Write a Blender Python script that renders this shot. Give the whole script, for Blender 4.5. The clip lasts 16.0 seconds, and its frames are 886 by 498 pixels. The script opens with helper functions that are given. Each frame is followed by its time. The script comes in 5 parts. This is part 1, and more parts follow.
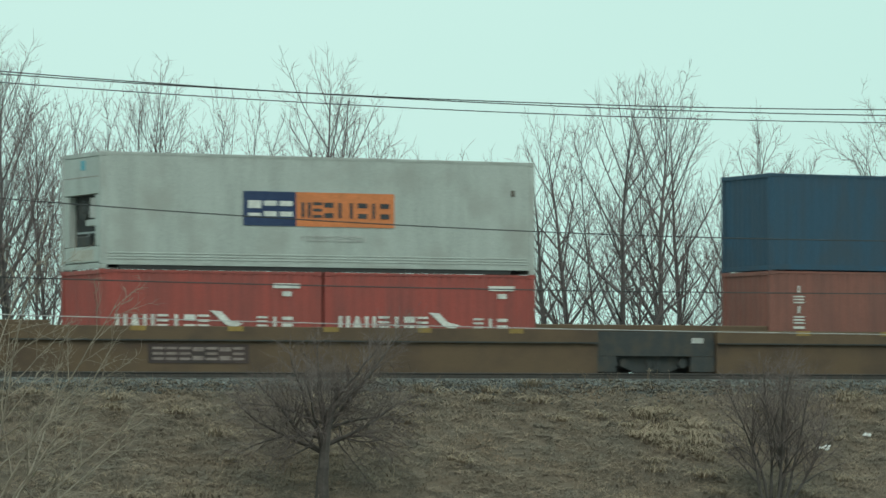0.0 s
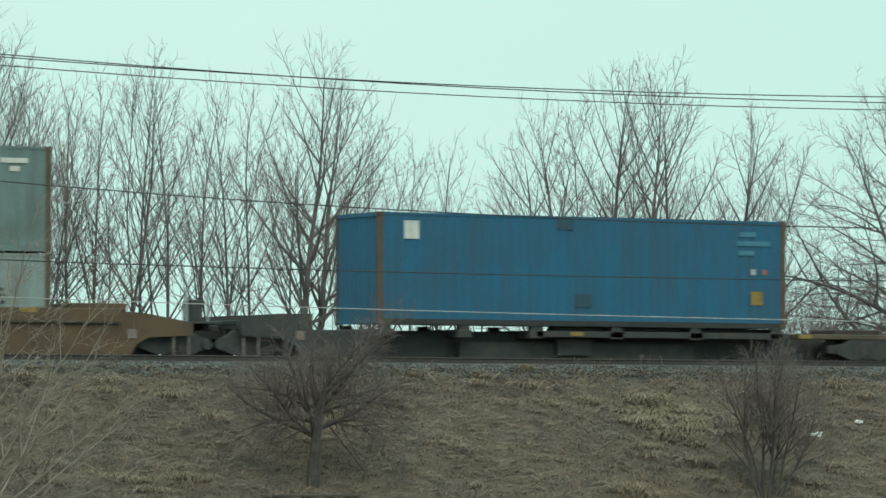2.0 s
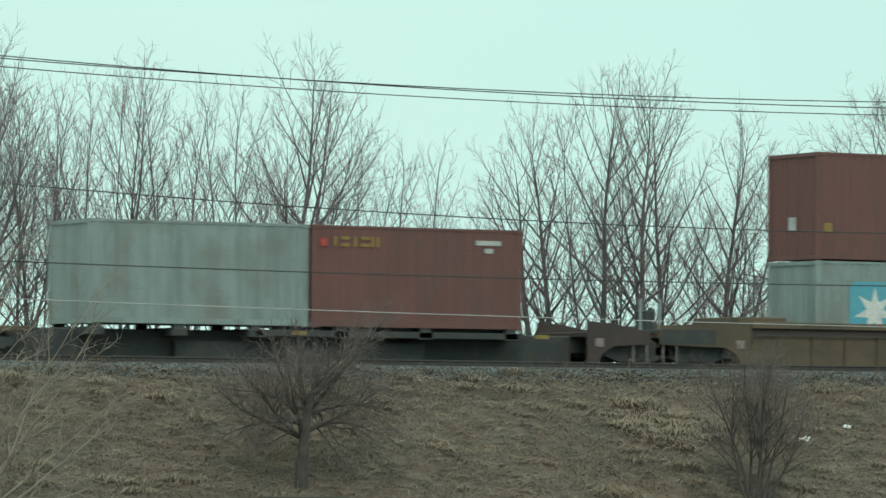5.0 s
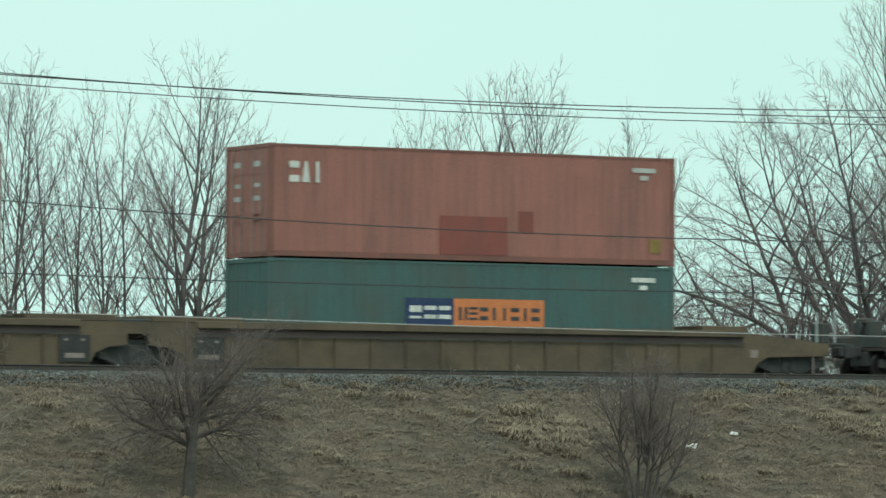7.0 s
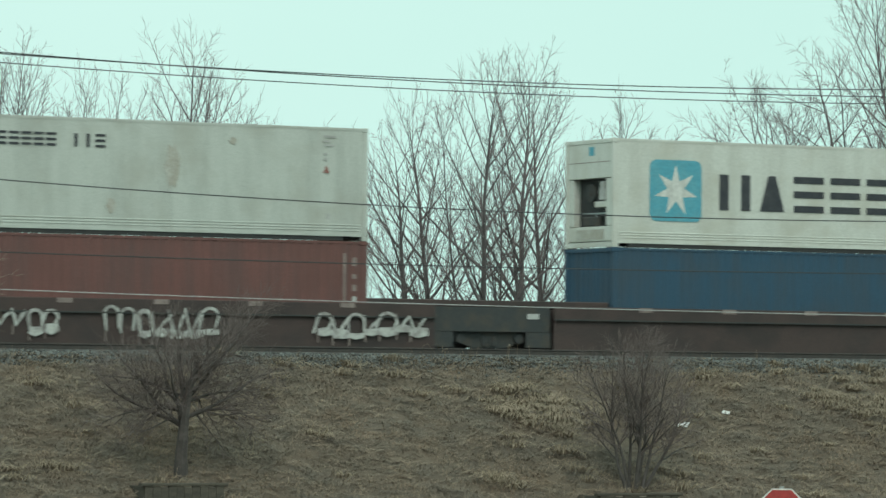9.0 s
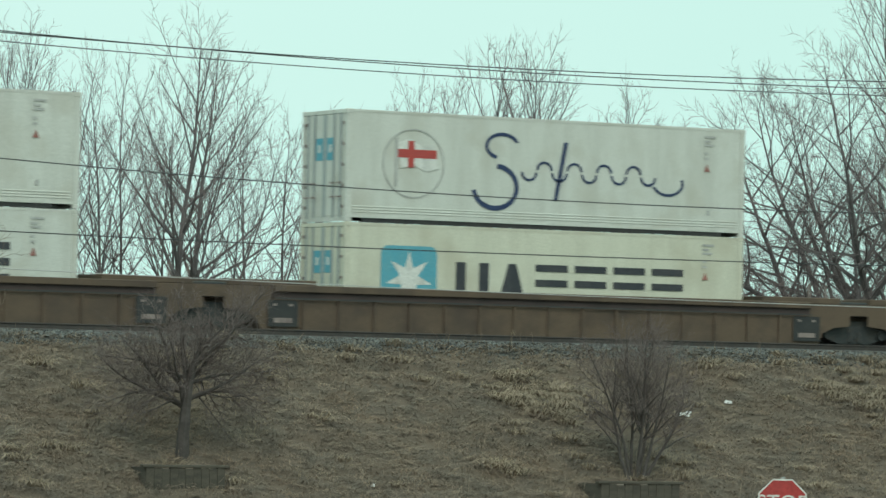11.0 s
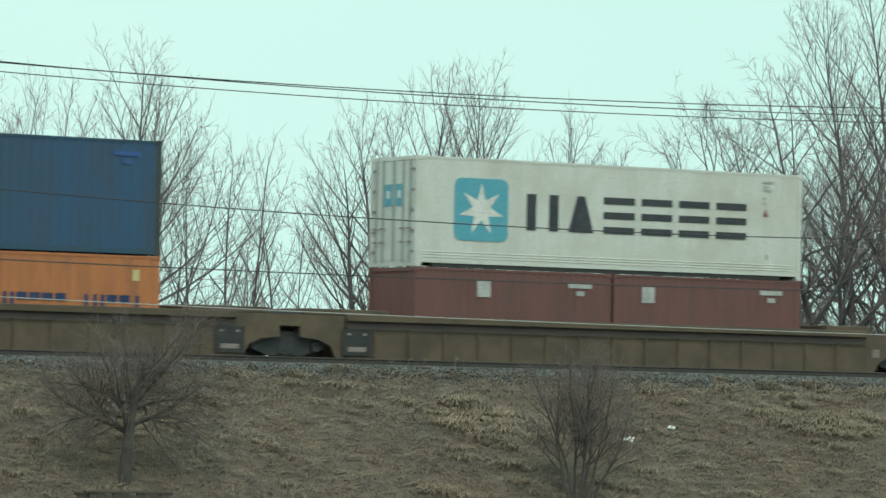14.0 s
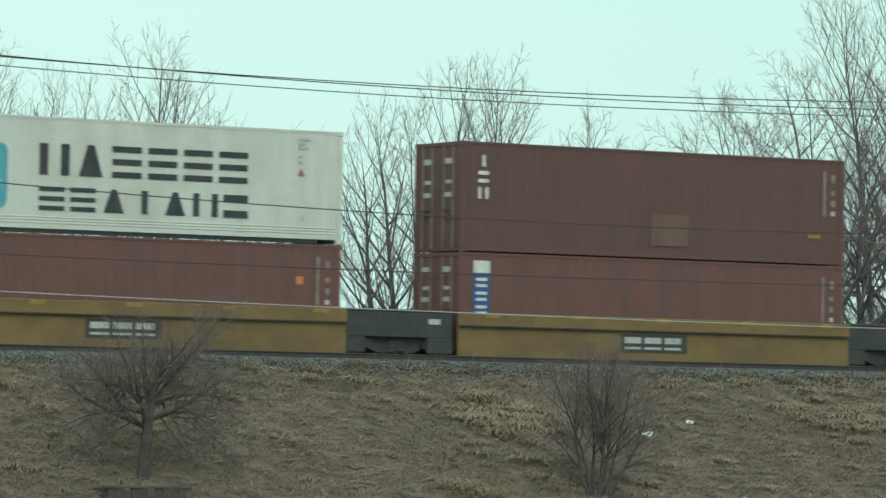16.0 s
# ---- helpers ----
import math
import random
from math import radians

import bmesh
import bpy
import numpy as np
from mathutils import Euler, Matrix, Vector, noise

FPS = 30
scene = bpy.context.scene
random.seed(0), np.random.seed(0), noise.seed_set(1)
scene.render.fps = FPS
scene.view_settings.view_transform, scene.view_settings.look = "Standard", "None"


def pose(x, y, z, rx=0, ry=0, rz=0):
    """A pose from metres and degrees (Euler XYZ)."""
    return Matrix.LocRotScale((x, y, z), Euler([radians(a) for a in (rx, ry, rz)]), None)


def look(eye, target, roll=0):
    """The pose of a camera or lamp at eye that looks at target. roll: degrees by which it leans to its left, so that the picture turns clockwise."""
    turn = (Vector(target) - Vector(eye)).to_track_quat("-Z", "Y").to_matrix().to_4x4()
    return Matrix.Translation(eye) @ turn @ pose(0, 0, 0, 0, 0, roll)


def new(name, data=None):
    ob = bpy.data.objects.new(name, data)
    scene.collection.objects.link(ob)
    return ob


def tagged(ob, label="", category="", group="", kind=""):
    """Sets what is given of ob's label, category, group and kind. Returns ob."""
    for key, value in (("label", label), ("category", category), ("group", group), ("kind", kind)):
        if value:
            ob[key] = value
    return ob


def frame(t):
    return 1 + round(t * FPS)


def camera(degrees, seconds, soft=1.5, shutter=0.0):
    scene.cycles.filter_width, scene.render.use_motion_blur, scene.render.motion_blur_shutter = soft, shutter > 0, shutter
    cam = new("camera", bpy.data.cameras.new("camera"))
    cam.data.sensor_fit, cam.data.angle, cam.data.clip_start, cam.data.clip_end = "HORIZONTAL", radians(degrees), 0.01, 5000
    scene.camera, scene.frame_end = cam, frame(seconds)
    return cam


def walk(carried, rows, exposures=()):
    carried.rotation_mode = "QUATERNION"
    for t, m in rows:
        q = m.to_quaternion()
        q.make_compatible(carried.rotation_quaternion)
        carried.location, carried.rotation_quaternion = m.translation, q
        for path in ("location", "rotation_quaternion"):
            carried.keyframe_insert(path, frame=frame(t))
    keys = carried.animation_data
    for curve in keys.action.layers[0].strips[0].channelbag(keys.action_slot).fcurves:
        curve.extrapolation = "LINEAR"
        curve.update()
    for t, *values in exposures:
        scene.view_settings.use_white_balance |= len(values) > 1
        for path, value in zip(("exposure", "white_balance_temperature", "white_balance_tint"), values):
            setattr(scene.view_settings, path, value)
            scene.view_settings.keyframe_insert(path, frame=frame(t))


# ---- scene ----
EYE = Vector((0.0, 0.0, 4.2))
cam = camera(11.07, 16.0, soft=1.55, shutter=0.12)
# seconds, heading (degrees, left positive), tilt, lean
ROWS = [
    (0, -28.046, 2.245, -0.171), (0.5, -28.028, 2.242, -0.103), (1, -28.103, 2.184, 0.019), (1.5, -28.144, 2.152, -0.017),
    (2, -28.135, 2.054, 0.129), (2.5, -28.178, 1.975, 0.247), (3, -28.267, 1.970, 0.213), (5.5, -28.358, 2.125, 0.515),
    (6, -28.603, 2.164, 0.602), (6.5, -29.235, 2.227, 0.327), (7, -29.683, 2.192, 0.327), (7.5, -29.811, 2.076, 0.404),
    (8, -29.849, 1.965, 0.415), (8.5, -29.828, 1.947, 0.285), (11, -29.730, 1.747, 1.182), (11.5, -29.965, 1.748, 1.361),
    (12, -30.123, 1.795, 1.446), (12.5, -30.242, 1.810, 1.402), (13, -30.332, 1.856, 1.146), (13.5, -30.404, 1.977, 1.062),
    (14, -30.434, 2.080, 1.144), (14.5, -30.405, 2.135, 1.233), (15, -30.347, 2.114, 1.175), (15.5, -30.255, 2.050, 1.161),
    (16, -30.208, 2.012, 1.083),
]


def aim(yaw, pitch):
    a, b = radians(yaw), radians(pitch)
    return EYE + 100 * Vector((-math.sin(a) * math.cos(b), math.cos(a) * math.cos(b), math.sin(b)))


# the camera's own exposure drifts a little as bright and dark boxes pass
STOPS = [(0, -0.049), (0.5, -0.007), (1, 0.075), (1.5, 0.048), (2, 0.007), (2.5, 0.021), (3, 0.061), (5.5, 0.021), (6, 0.115), (6.5, 0.075), (7, 0.061), (7.5, 0.075), (8, 0.007), (8.5, 0.048), (11, 0.061), (11.5, 0.075), (12, 0.034), (12.5, 0.034), (13, 0.102), (13.5, 0.088), (14, 0.102), (14.5, 0.021), (15, -0.021), (15.5, 0.034), (16, 0.102)]
walk(cam, [(t, look(EYE, aim(yaw, pitch), lean)) for t, yaw, pitch, lean in ROWS], exposures=STOPS)

# ---- light: overcast sky, one wide weak sun ----
world = bpy.data.worlds.new("overcast_sky")
scene.world = world
world.use_nodes = True
wn, wl = world.node_tree.nodes, world.node_tree.links
sky = wn.new("ShaderNodeTexSky")
sky.sky_type = "NISHITA"
sky.sun_disc = False
sky.sun_elevation, sky.sun_rotation = radians(48), radians(200)
sky.dust_density, sky.air_density = 6.0, 1.0
dim = wn.new("ShaderNodeMixRGB")
dim.blend_type = "MULTIPLY"
dim.inputs[0].default_value = 1.0
dim.inputs[2].default_value = (0.10, 0.10, 0.10, 1)
cloud = wn.new("ShaderNodeTexNoise")
cloud.inputs["Scale"].default_value = 2.5
cloud.inputs["Detail"].default_value = 4
ramp = wn.new("ShaderNodeValToRGB")
ramp.color_ramp.elements[0].position, ramp.color_ramp.elements[1].position = 0.3, 0.7
ramp.color_ramp.elements[0].color = (0.585, 0.900, 0.815, 1)
ramp.color_ramp.elements[1].color = (0.665, 0.960, 0.880, 1)
mixw = wn.new("ShaderNodeMixRGB")
mixw.inputs[0].default_value = 0.93
wl.new(sky.outputs[0], dim.inputs[1])
wl.new(cloud.outputs["Fac"], ramp.inputs[0])
wl.new(dim.outputs[0], mixw.inputs[1])
wl.new(ramp.outputs[0], mixw.inputs[2])
# an overcast vault is brighter and whiter overhead than at the horizon
way, parts, lift = wn.new("ShaderNodeTexCoord"), wn.new("ShaderNodeSeparateXYZ"), wn.new("ShaderNodeValToRGB")
lift.color_ramp.elements[0].position, lift.color_ramp.elements[1].position = 0.12, 0.95
lift.color_ramp.elements[0].color, lift.color_ramp.elements[1].color = (0.5, 0.5, 0.5, 1), (1.0, 0.92, 0.95, 1)
vault = wn.new("ShaderNodeMixRGB")
vault.blend_type, vault.inputs[0].default_value = "MULTIPLY", 1.0
wl.new(way.outputs["Generated"], parts.inputs[0])
wl.new(parts.outputs["Z"], lift.inputs[0])
wl.new(mixw.outputs[0], vault.inputs[1])
wl.new(lift.outputs[0], vault.inputs[2])
wl.new(vault.outputs[0], wn["Background"].inputs[0])
wn["Background"].inputs[1].default_value = 2.0
sun = new("sun", bpy.data.lights.new("sun", "SUN"))
sun.data.energy, sun.data.angle, sun.data.color = 0.9, radians(25), (1.0, 0.96, 0.88)
sun.matrix_world = look((0, 0, 60), (25, 50, 0))

# ---- materials ----


def paint(name, colour, second, rough=0.6, metal=0.0, scale=(3, 3, 3), fine=40.0, low=0.42, high=0.66, bump=0.0, soil=None, spots=1.2, pieces=0.0):
    """Two-tone surface: broad patches of the second colour, fine grain, optional soil in blotches."""
    m = bpy.data.materials.new(name)
    m.use_nodes = True
    n, k = m.node_tree.nodes, m.node_tree.links
    b = n["Principled BSDF"]
    b.inputs["Roughness"].default_value, b.inputs["Metallic"].default_value = rough, metal
    b.inputs["Specular IOR Level"].default_value = 0.3
    tex, info, add, mp = n.new("ShaderNodeTexCoord"), n.new("ShaderNodeObjectInfo"), n.new("ShaderNodeVectorMath"), n.new("ShaderNodeMapping")
    mul = n.new("ShaderNodeMath")
    mul.operation, mul.inputs[1].default_value = "MULTIPLY", 37.0
    k.new(info.outputs["Random"], mul.inputs[0])
    k.new(tex.outputs["Object"], add.inputs[0])
    k.new(mul.outputs[0], add.inputs[1])
    k.new(add.outputs[0], mp.inputs[0])
    mp.inputs["Scale"].default_value = scale
    a = n.new("ShaderNodeTexNoise")
    a.inputs["Scale"].default_value, a.inputs["Detail"].default_value, a.inputs["Roughness"].default_value = 1.0, 6, 0.6
    k.new(mp.outputs[0], a.inputs[0])
    r = n.new("ShaderNodeValToRGB")
    r.color_ramp.elements[0].position, r.color_ramp.elements[1].position = low, high
    r.color_ramp.elements[0].color, r.color_ramp.elements[1].color = (*colour, 1), (*second, 1)
    k.new(a.outputs["Fac"], r.inputs[0])
    g = n.new("ShaderNodeTexNoise")
    g.inputs["Scale"].default_value, g.inputs["Detail"].default_value = fine, 3
    k.new(add.outputs[0], g.inputs[0])
    gr = n.new("ShaderNodeMapRange")
    gr.inputs[1].default_value, gr.inputs[2].default_value, gr.inputs[3].default_value, gr.inputs[4].default_value = 0.3, 0.7, 0.82, 1.12
    k.new(g.outputs["Fac"], gr.inputs[0])
    mx = n.new("ShaderNodeMixRGB")
    mx.blend_type, mx.inputs[0].default_value = "MULTIPLY", 1.0
    k.new(r.outputs[0], mx.inputs[1])
    k.new(gr.outputs[0], mx.inputs[2])
    out = mx.outputs[0]
    if soil:
        s = n.new("ShaderNodeTexNoise")
        s.inputs["Scale"].default_value, s.inputs["Detail"].default_value = spots, 8
        k.new(add.outputs[0], s.inputs[0])
        sr = n.new("ShaderNodeMapRange")
        sr.inputs[1].default_value, sr.inputs[2].default_value, sr.inputs[4].default_value = 0.50, 0.70, 0.70
        k.new(s.outputs["Fac"], sr.inputs[0])
        sm = n.new("ShaderNodeMixRGB")
        sm.inputs[2].default_value = (*soil, 1)
        k.new(sr.outputs[0], sm.inputs[0])
        k.new(out, sm.inputs[1])
        out = sm.outputs[0]
    if pieces:
        geo, pr, pm = n.new("ShaderNodeNewGeometry"), n.new("ShaderNodeMapRange"), n.new("ShaderNodeMixRGB")
        pr.inputs[3].default_value, pr.inputs[4].default_value = 1 - pieces, 1 + pieces
        pm.blend_type, pm.inputs[0].default_value = "MULTIPLY", 1.0
        k.new(geo.outputs["Random Per Island"], pr.inputs[0])
        k.new(out, pm.inputs[1])
        k.new(pr.outputs[0], pm.inputs[2])
        out = pm.outputs[0]
    k.new(out, b.inputs["Base Color"])
    if bump:
        bp = n.new("ShaderNodeBump")
        bp.inputs["Strength"].default_value, bp.inputs["Distance"].default_value = bump, 0.02
        k.new(g.outputs["Fac"], bp.inputs["Height"])
        k.new(bp.outputs[0], b.inputs["Normal"])
    return m


STREAK = (2.2, 2.2, 0.35)
RUST = (0.10, 0.045, 0.025)


def tin(name, c, soil=RUST):
    return paint(name, c, tuple(v * 0.66 + 0.018 for v in c), rough=0.55, scale=STREAK, soil=soil, spots=0.8)


M = {
    "white": paint("white_paint", (0.548, 0.556, 0.508), (0.485, 0.488, 0.442), 0.45, scale=STREAK, soil=(0.42, 0.405, 0.345), spots=0.9),
    "dullwhite": paint("dull_white_paint", (0.455, 0.475, 0.435), (0.385, 0.40, 0.365), 0.5, scale=STREAK, soil=(0.33, 0.325, 0.28), spots=0.8),
    "offwhite": paint("grey_white_paint", (0.375, 0.405, 0.380), (0.31, 0.335, 0.312), 0.5, scale=STREAK, soil=(0.27, 0.275, 0.25), spots=0.8),
    "doorgrey": paint("blue_grey_door_skin", (0.30, 0.335, 0.335), (0.24, 0.27, 0.27), 0.5, scale=STREAK),
    "cream": paint("cream_paint", (0.555, 0.545, 0.445), (0.49, 0.475, 0.385), 0.5, scale=STREAK, soil=(0.42, 0.39, 0.30), spots=0.9),
    "palegrey": tin("grey_paint", (0.228, 0.278, 0.264), (0.16, 0.155, 0.135)),
    "greygreen": tin("grey_green_paint", (0.150, 0.212, 0.205), (0.10, 0.12, 0.108)),
    "dgreen": tin("dark_green_paint", (0.055, 0.108, 0.103), (0.07, 0.08, 0.07)),
    "navy": tin("navy_paint", (0.028, 0.070, 0.112), (0.040, 0.06, 0.080)),
    "dnavy": tin("black_blue_paint", (0.021, 0.050, 0.070), (0.03, 0.045, 0.055)),
    "teal": tin("teal_blue_paint", (0.030, 0.073, 0.106), (0.045, 0.064, 0.076)),
    "blue": tin("blue_paint", (0.018, 0.112, 0.195), (0.03, 0.09, 0.14)),
    "royal": tin("dark_blue_paint", (0.032, 0.078, 0.146), (0.037, 0.06, 0.095)),
    "red": tin("red_paint", (0.30, 0.066, 0.054), (0.22, 0.06, 0.05)),
    "redbrown": tin("red_brown_paint", (0.205, 0.084, 0.066), (0.15, 0.065, 0.053)),
    "maroon": tin("maroon_paint", (0.150, 0.066, 0.058), (0.12, 0.055, 0.048)),
    "dmaroon": tin("dark_maroon_paint", (0.122, 0.058, 0.053), (0.098, 0.052, 0.047)),
    "faded": tin("faded_maroon_paint", (0.150, 0.084, 0.068)),
    "coral": tin("faded_coral_paint", (0.30, 0.122, 0.100), (0.24, 0.10, 0.080)),
    "brickred": tin("brick_red_paint", (0.225, 0.066, 0.054), (0.17, 0.055, 0.045)),
    "orange": tin("orange_paint", (0.43, 0.155, 0.060), (0.32, 0.12, 0.05)),
    "rustpost": paint("rusty_steel", (0.105, 0.078, 0.060), (0.075, 0.058, 0.048), 0.8),
    # dark steel; also the colour of the painted shade strip under reefer boxes
    "dark": paint("dark_steel_and_gap_shade", (0.034, 0.036, 0.036), (0.045, 0.045, 0.043), 0.8),
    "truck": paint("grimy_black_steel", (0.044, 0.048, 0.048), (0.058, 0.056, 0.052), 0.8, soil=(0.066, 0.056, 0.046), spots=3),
    "wheel": paint("worn_wheel_steel", (0.040, 0.035, 0.033), (0.028, 0.026, 0.025), 0.5, 0.6),
    "yellow": paint("yellow_car_paint", (0.190, 0.122, 0.052), (0.140, 0.092, 0.046), 0.7, scale=(0.8, 2, 1.2), soil=(0.115, 0.07, 0.04), spots=0.9),
    "oldyellow": paint("weathered_yellow_car_paint", (0.116, 0.076, 0.046), (0.082, 0.054, 0.037), 0.75, scale=(0.8, 2, 1.2), soil=(0.075, 0.052, 0.038), spots=0.9),
    "dirtyyellow": paint("grimy_yellow_car_paint", (0.116, 0.086, 0.056), (0.080, 0.062, 0.046), 0.8, scale=(0.8, 2, 1.2), soil=(0.06, 0.046, 0.034), spots=1.1),
    "browncar": paint("brown_car_paint", (0.114, 0.080, 0.055), (0.080, 0.058, 0.044), 0.8, scale=(0.8, 2, 1.2), soil=(0.058, 0.042, 0.034), spots=1.1),
    "darkcar": paint("dark_brown_car_paint", (0.066, 0.046, 0.042), (0.050, 0.039, 0.037), 0.8, scale=(0.8, 2, 1.2), soil=(0.034, 0.029, 0.027), spots=1.1),
    "brightyellow": paint("reflective_yellow", (0.27, 0.178, 0.05), (0.20, 0.13, 0.045), 0.5),
    "dgreenpanel": paint("dark_panel", (0.042, 0.048, 0.046), (0.055, 0.058, 0.054), 0.7),
    "ink_white": paint("white_marking", (0.62, 0.62, 0.58), (0.47, 0.47, 0.44), 0.5, scale=(4, 4, 1.5), fine=20),
    "ink_grey": paint("pale_grey_marking", (0.42, 0.42, 0.40), (0.33, 0.33, 0.31), 0.6, fine=20),
    "teal_mark": paint("faint_blue_marking", (0.065, 0.19, 0.26), (0.045, 0.155, 0.22), 0.6, fine=20),
    "ink_faint": paint("worn_grey_marking", (0.25, 0.20, 0.18), (0.17, 0.13, 0.12), 0.6, fine=20),
    "stain": paint("grime_stain", (0.36, 0.34, 0.29), (0.42, 0.41, 0.37), 0.7, fine=20),
    "ink_dark": paint("charcoal_marking", (0.035, 0.038, 0.045), (0.055, 0.055, 0.06), 0.5, fine=20),
    "ink_navy": paint("navy_marking", (0.02, 0.035, 0.09), (0.03, 0.05, 0.11), 0.5, fine=20),
    "ink_orange": paint("orange_marking", (0.58, 0.185, 0.068), (0.48, 0.16, 0.06), 0.5, fine=20),
    "ink_yellow": paint("pale_yellow_marking", (0.54, 0.47, 0.235), (0.46, 0.39, 0.19), 0.5, fine=20),
    "ink_cyan": paint("sky_blue_marking", (0.085, 0.310, 0.390), (0.11, 0.32, 0.38), 0.5, fine=20),
    "ink_red": paint("red_marking", (0.42, 0.06, 0.05), (0.35, 0.06, 0.055), 0.5, fine=20),
    "ink_blue": paint("blue_marking", (0.036, 0.085, 0.235), (0.045, 0.09, 0.20), 0.5, fine=20),
    "ink_green": paint("green_marking", (0.04, 0.25, 0.16), (0.05, 0.2, 0.13), 0.5, fine=20),
    "graffiti": paint("white_spray_paint", (0.46, 0.46, 0.43), (0.22, 0.20, 0.19), 0.7, scale=(4, 4, 4)),
    "grass": paint("dry_turf", (0.118, 0.087, 0.063), (0.092, 0.073, 0.056), 0.95, scale=(1.2, 1.2, 1.5), fine=22, low=0.38, high=0.62, bump=0.4, soil=(0.110, 0.077, 0.053), spots=0.6),
    "blade": paint("dry_grass", (0.196, 0.147, 0.107), (0.128, 0.105, 0.082), 0.9, scale=(1.5, 1.5, 1.8), fine=2.2, low=0.40, high=0.60, soil=(0.165, 0.110, 0.072), spots=0.45, pieces=0.30),
    "straw": paint("straw_grass", (0.248, 0.192, 0.137), (0.194, 0.150, 0.108), 0.9, scale=(0.5, 0.5, 0.5), fine=3, pieces=0.32),
    "leaf": paint("dead_leaf_litter", (0.128, 0.100, 0.078), (0.094, 0.080, 0.066), 0.9, scale=(0.6, 0.6, 0.6), fine=5, pieces=0.4),
    "stone": paint("ballast_stone", (0.118, 0.120, 0.114), (0.075, 0.078, 0.075), 0.9, scale=(2, 2, 2), fine=15, bump=0.3, pieces=0.4),
    "bed": paint("ballast_bed", (0.094, 0.096, 0.092), (0.066, 0.067, 0.064), 0.95, scale=(3, 3, 3), fine=30, bump=0.35),
    "rail": paint("rail_steel", (0.062, 0.056, 0.053), (0.08, 0.066, 0.058), 0.6, 0.3),
    "tie": paint("weathered_tie", (0.07, 0.055, 0.045), (0.05, 0.04, 0.035), 0.9),
    "bark": paint("grey_brown_bark", (0.124, 0.112, 0.110), (0.084, 0.077, 0.077), 0.9, scale=(3, 3, 0.8), fine=14),
    "twig": paint("brown_twigs", (0.190, 0.152, 0.148), (0.132, 0.106, 0.103), 0.9, scale=(0.5, 0.5, 0.5), fine=6),
    "bushbark": paint("dark_bush_bark", (0.086, 0.073, 0.067), (0.060, 0.051, 0.048), 0.9, fine=14),
    "bushtwig": paint("dark_bush_twigs", (0.150, 0.118, 0.108), (0.108, 0.087, 0.081), 0.9, fine=6),
    "paletwig": paint("pale_dry_twigs", (0.27, 0.225, 0.178), (0.18, 0.15, 0.12), 0.9, fine=6),
    "wire": paint("black_cable", (0.034, 0.036, 0.038), (0.045, 0.045, 0.045), 0.6),
    "alwire": paint("bright_aluminium_wire", (0.40, 0.39, 0.38), (0.32, 0.32, 0.32), 0.4, 0.2),
    "pole": paint("grey_pole", (0.3, 0.31, 0.3), (0.22, 0.23, 0.22), 0.7),
    "board": paint("weathered_boards", (0.086, 0.075, 0.059), (0.060, 0.053, 0.043), 0.9, scale=(1, 1, 6)),
    "stopred": paint("sign_red", (0.38, 0.045, 0.042), (0.32, 0.045, 0.042), 0.45, fine=20),
    "litter": paint("white_litter", (0.75, 0.75, 0.74), (0.6, 0.6, 0.6), 0.6),
}

# ---- building helpers ----


def link_mesh(name, me, material, parent=None, label=""):
    if not me.materials:
        me.materials.append(material)
    ob = new(name, me)
    if parent:
        ob.parent = parent
    return tagged(ob, label)


def part(name, bm, material, parent=None, label=""):
    me = bpy.data.meshes.new(name)
    bm.to_mesh(me)
    bm.free()
    return link_mesh(name, me, material, parent, label)


def pack(name, verts, faces, material, parent=None, label=""):
    me = bpy.data.meshes.new(name)
    me.from_pydata(verts, [], faces)
    me.update()
    return link_mesh(name, me, material, parent, label)


def box(bm, x0, y0, z0, x1, y1, z1):
    v = [bm.verts.new((x, y, z)) for x in (x0, x1) for y in (y0, y1) for z in (z0, z1)]
    for f in ((0, 1, 3, 2), (4, 6, 7, 5), (0, 4, 5, 1), (2, 3, 7, 6), (0, 2, 6, 4), (1, 5, 7, 3)):
        bm.faces.new([v[i] for i in f])


def boxes(*rows):
    bm = bmesh.new()
    for r in rows:
        box(bm, *r)
    return bm


def bevelled(bm, w=0.012):
    bmesh.ops.bevel(bm, geom=bm.edges[:], offset=w, segments=1, affect="EDGES")
    return bm


def plate(bm, pts, y0, y1):
    """A flat outline in x and z, given thickness in y (y0 is the near face)."""
    a, b = [bm.verts.new((x, y0, z)) for x, z in pts], [bm.verts.new((x, y1, z)) for x, z in pts]
    bm.faces.new(a)
    bm.faces.new(b[::-1])
    for i in range(len(pts)):
        j = (i + 1) % len(pts)
        bm.faces.new((a[i], b[i], b[j], a[j]))


def drum(bm, c, r, h, axis="Y", n=18):
    turn = {"X": Matrix.Rotation(radians(90), 4, "Y"), "Y": Matrix.Rotation(radians(90), 4, "X"), "Z": Matrix.Identity(4)}[axis]
    bmesh.ops.create_cone(bm, cap_ends=True, segments=n, radius1=r, radius2=r, depth=h, matrix=Matrix.Translation(c) @ turn)


def empty(name, m, label, category, group=""):
    ob = new(name)
    ob.matrix_world = m
    ob.empty_display_size = 0.3
    return tagged(ob, label, category, group)


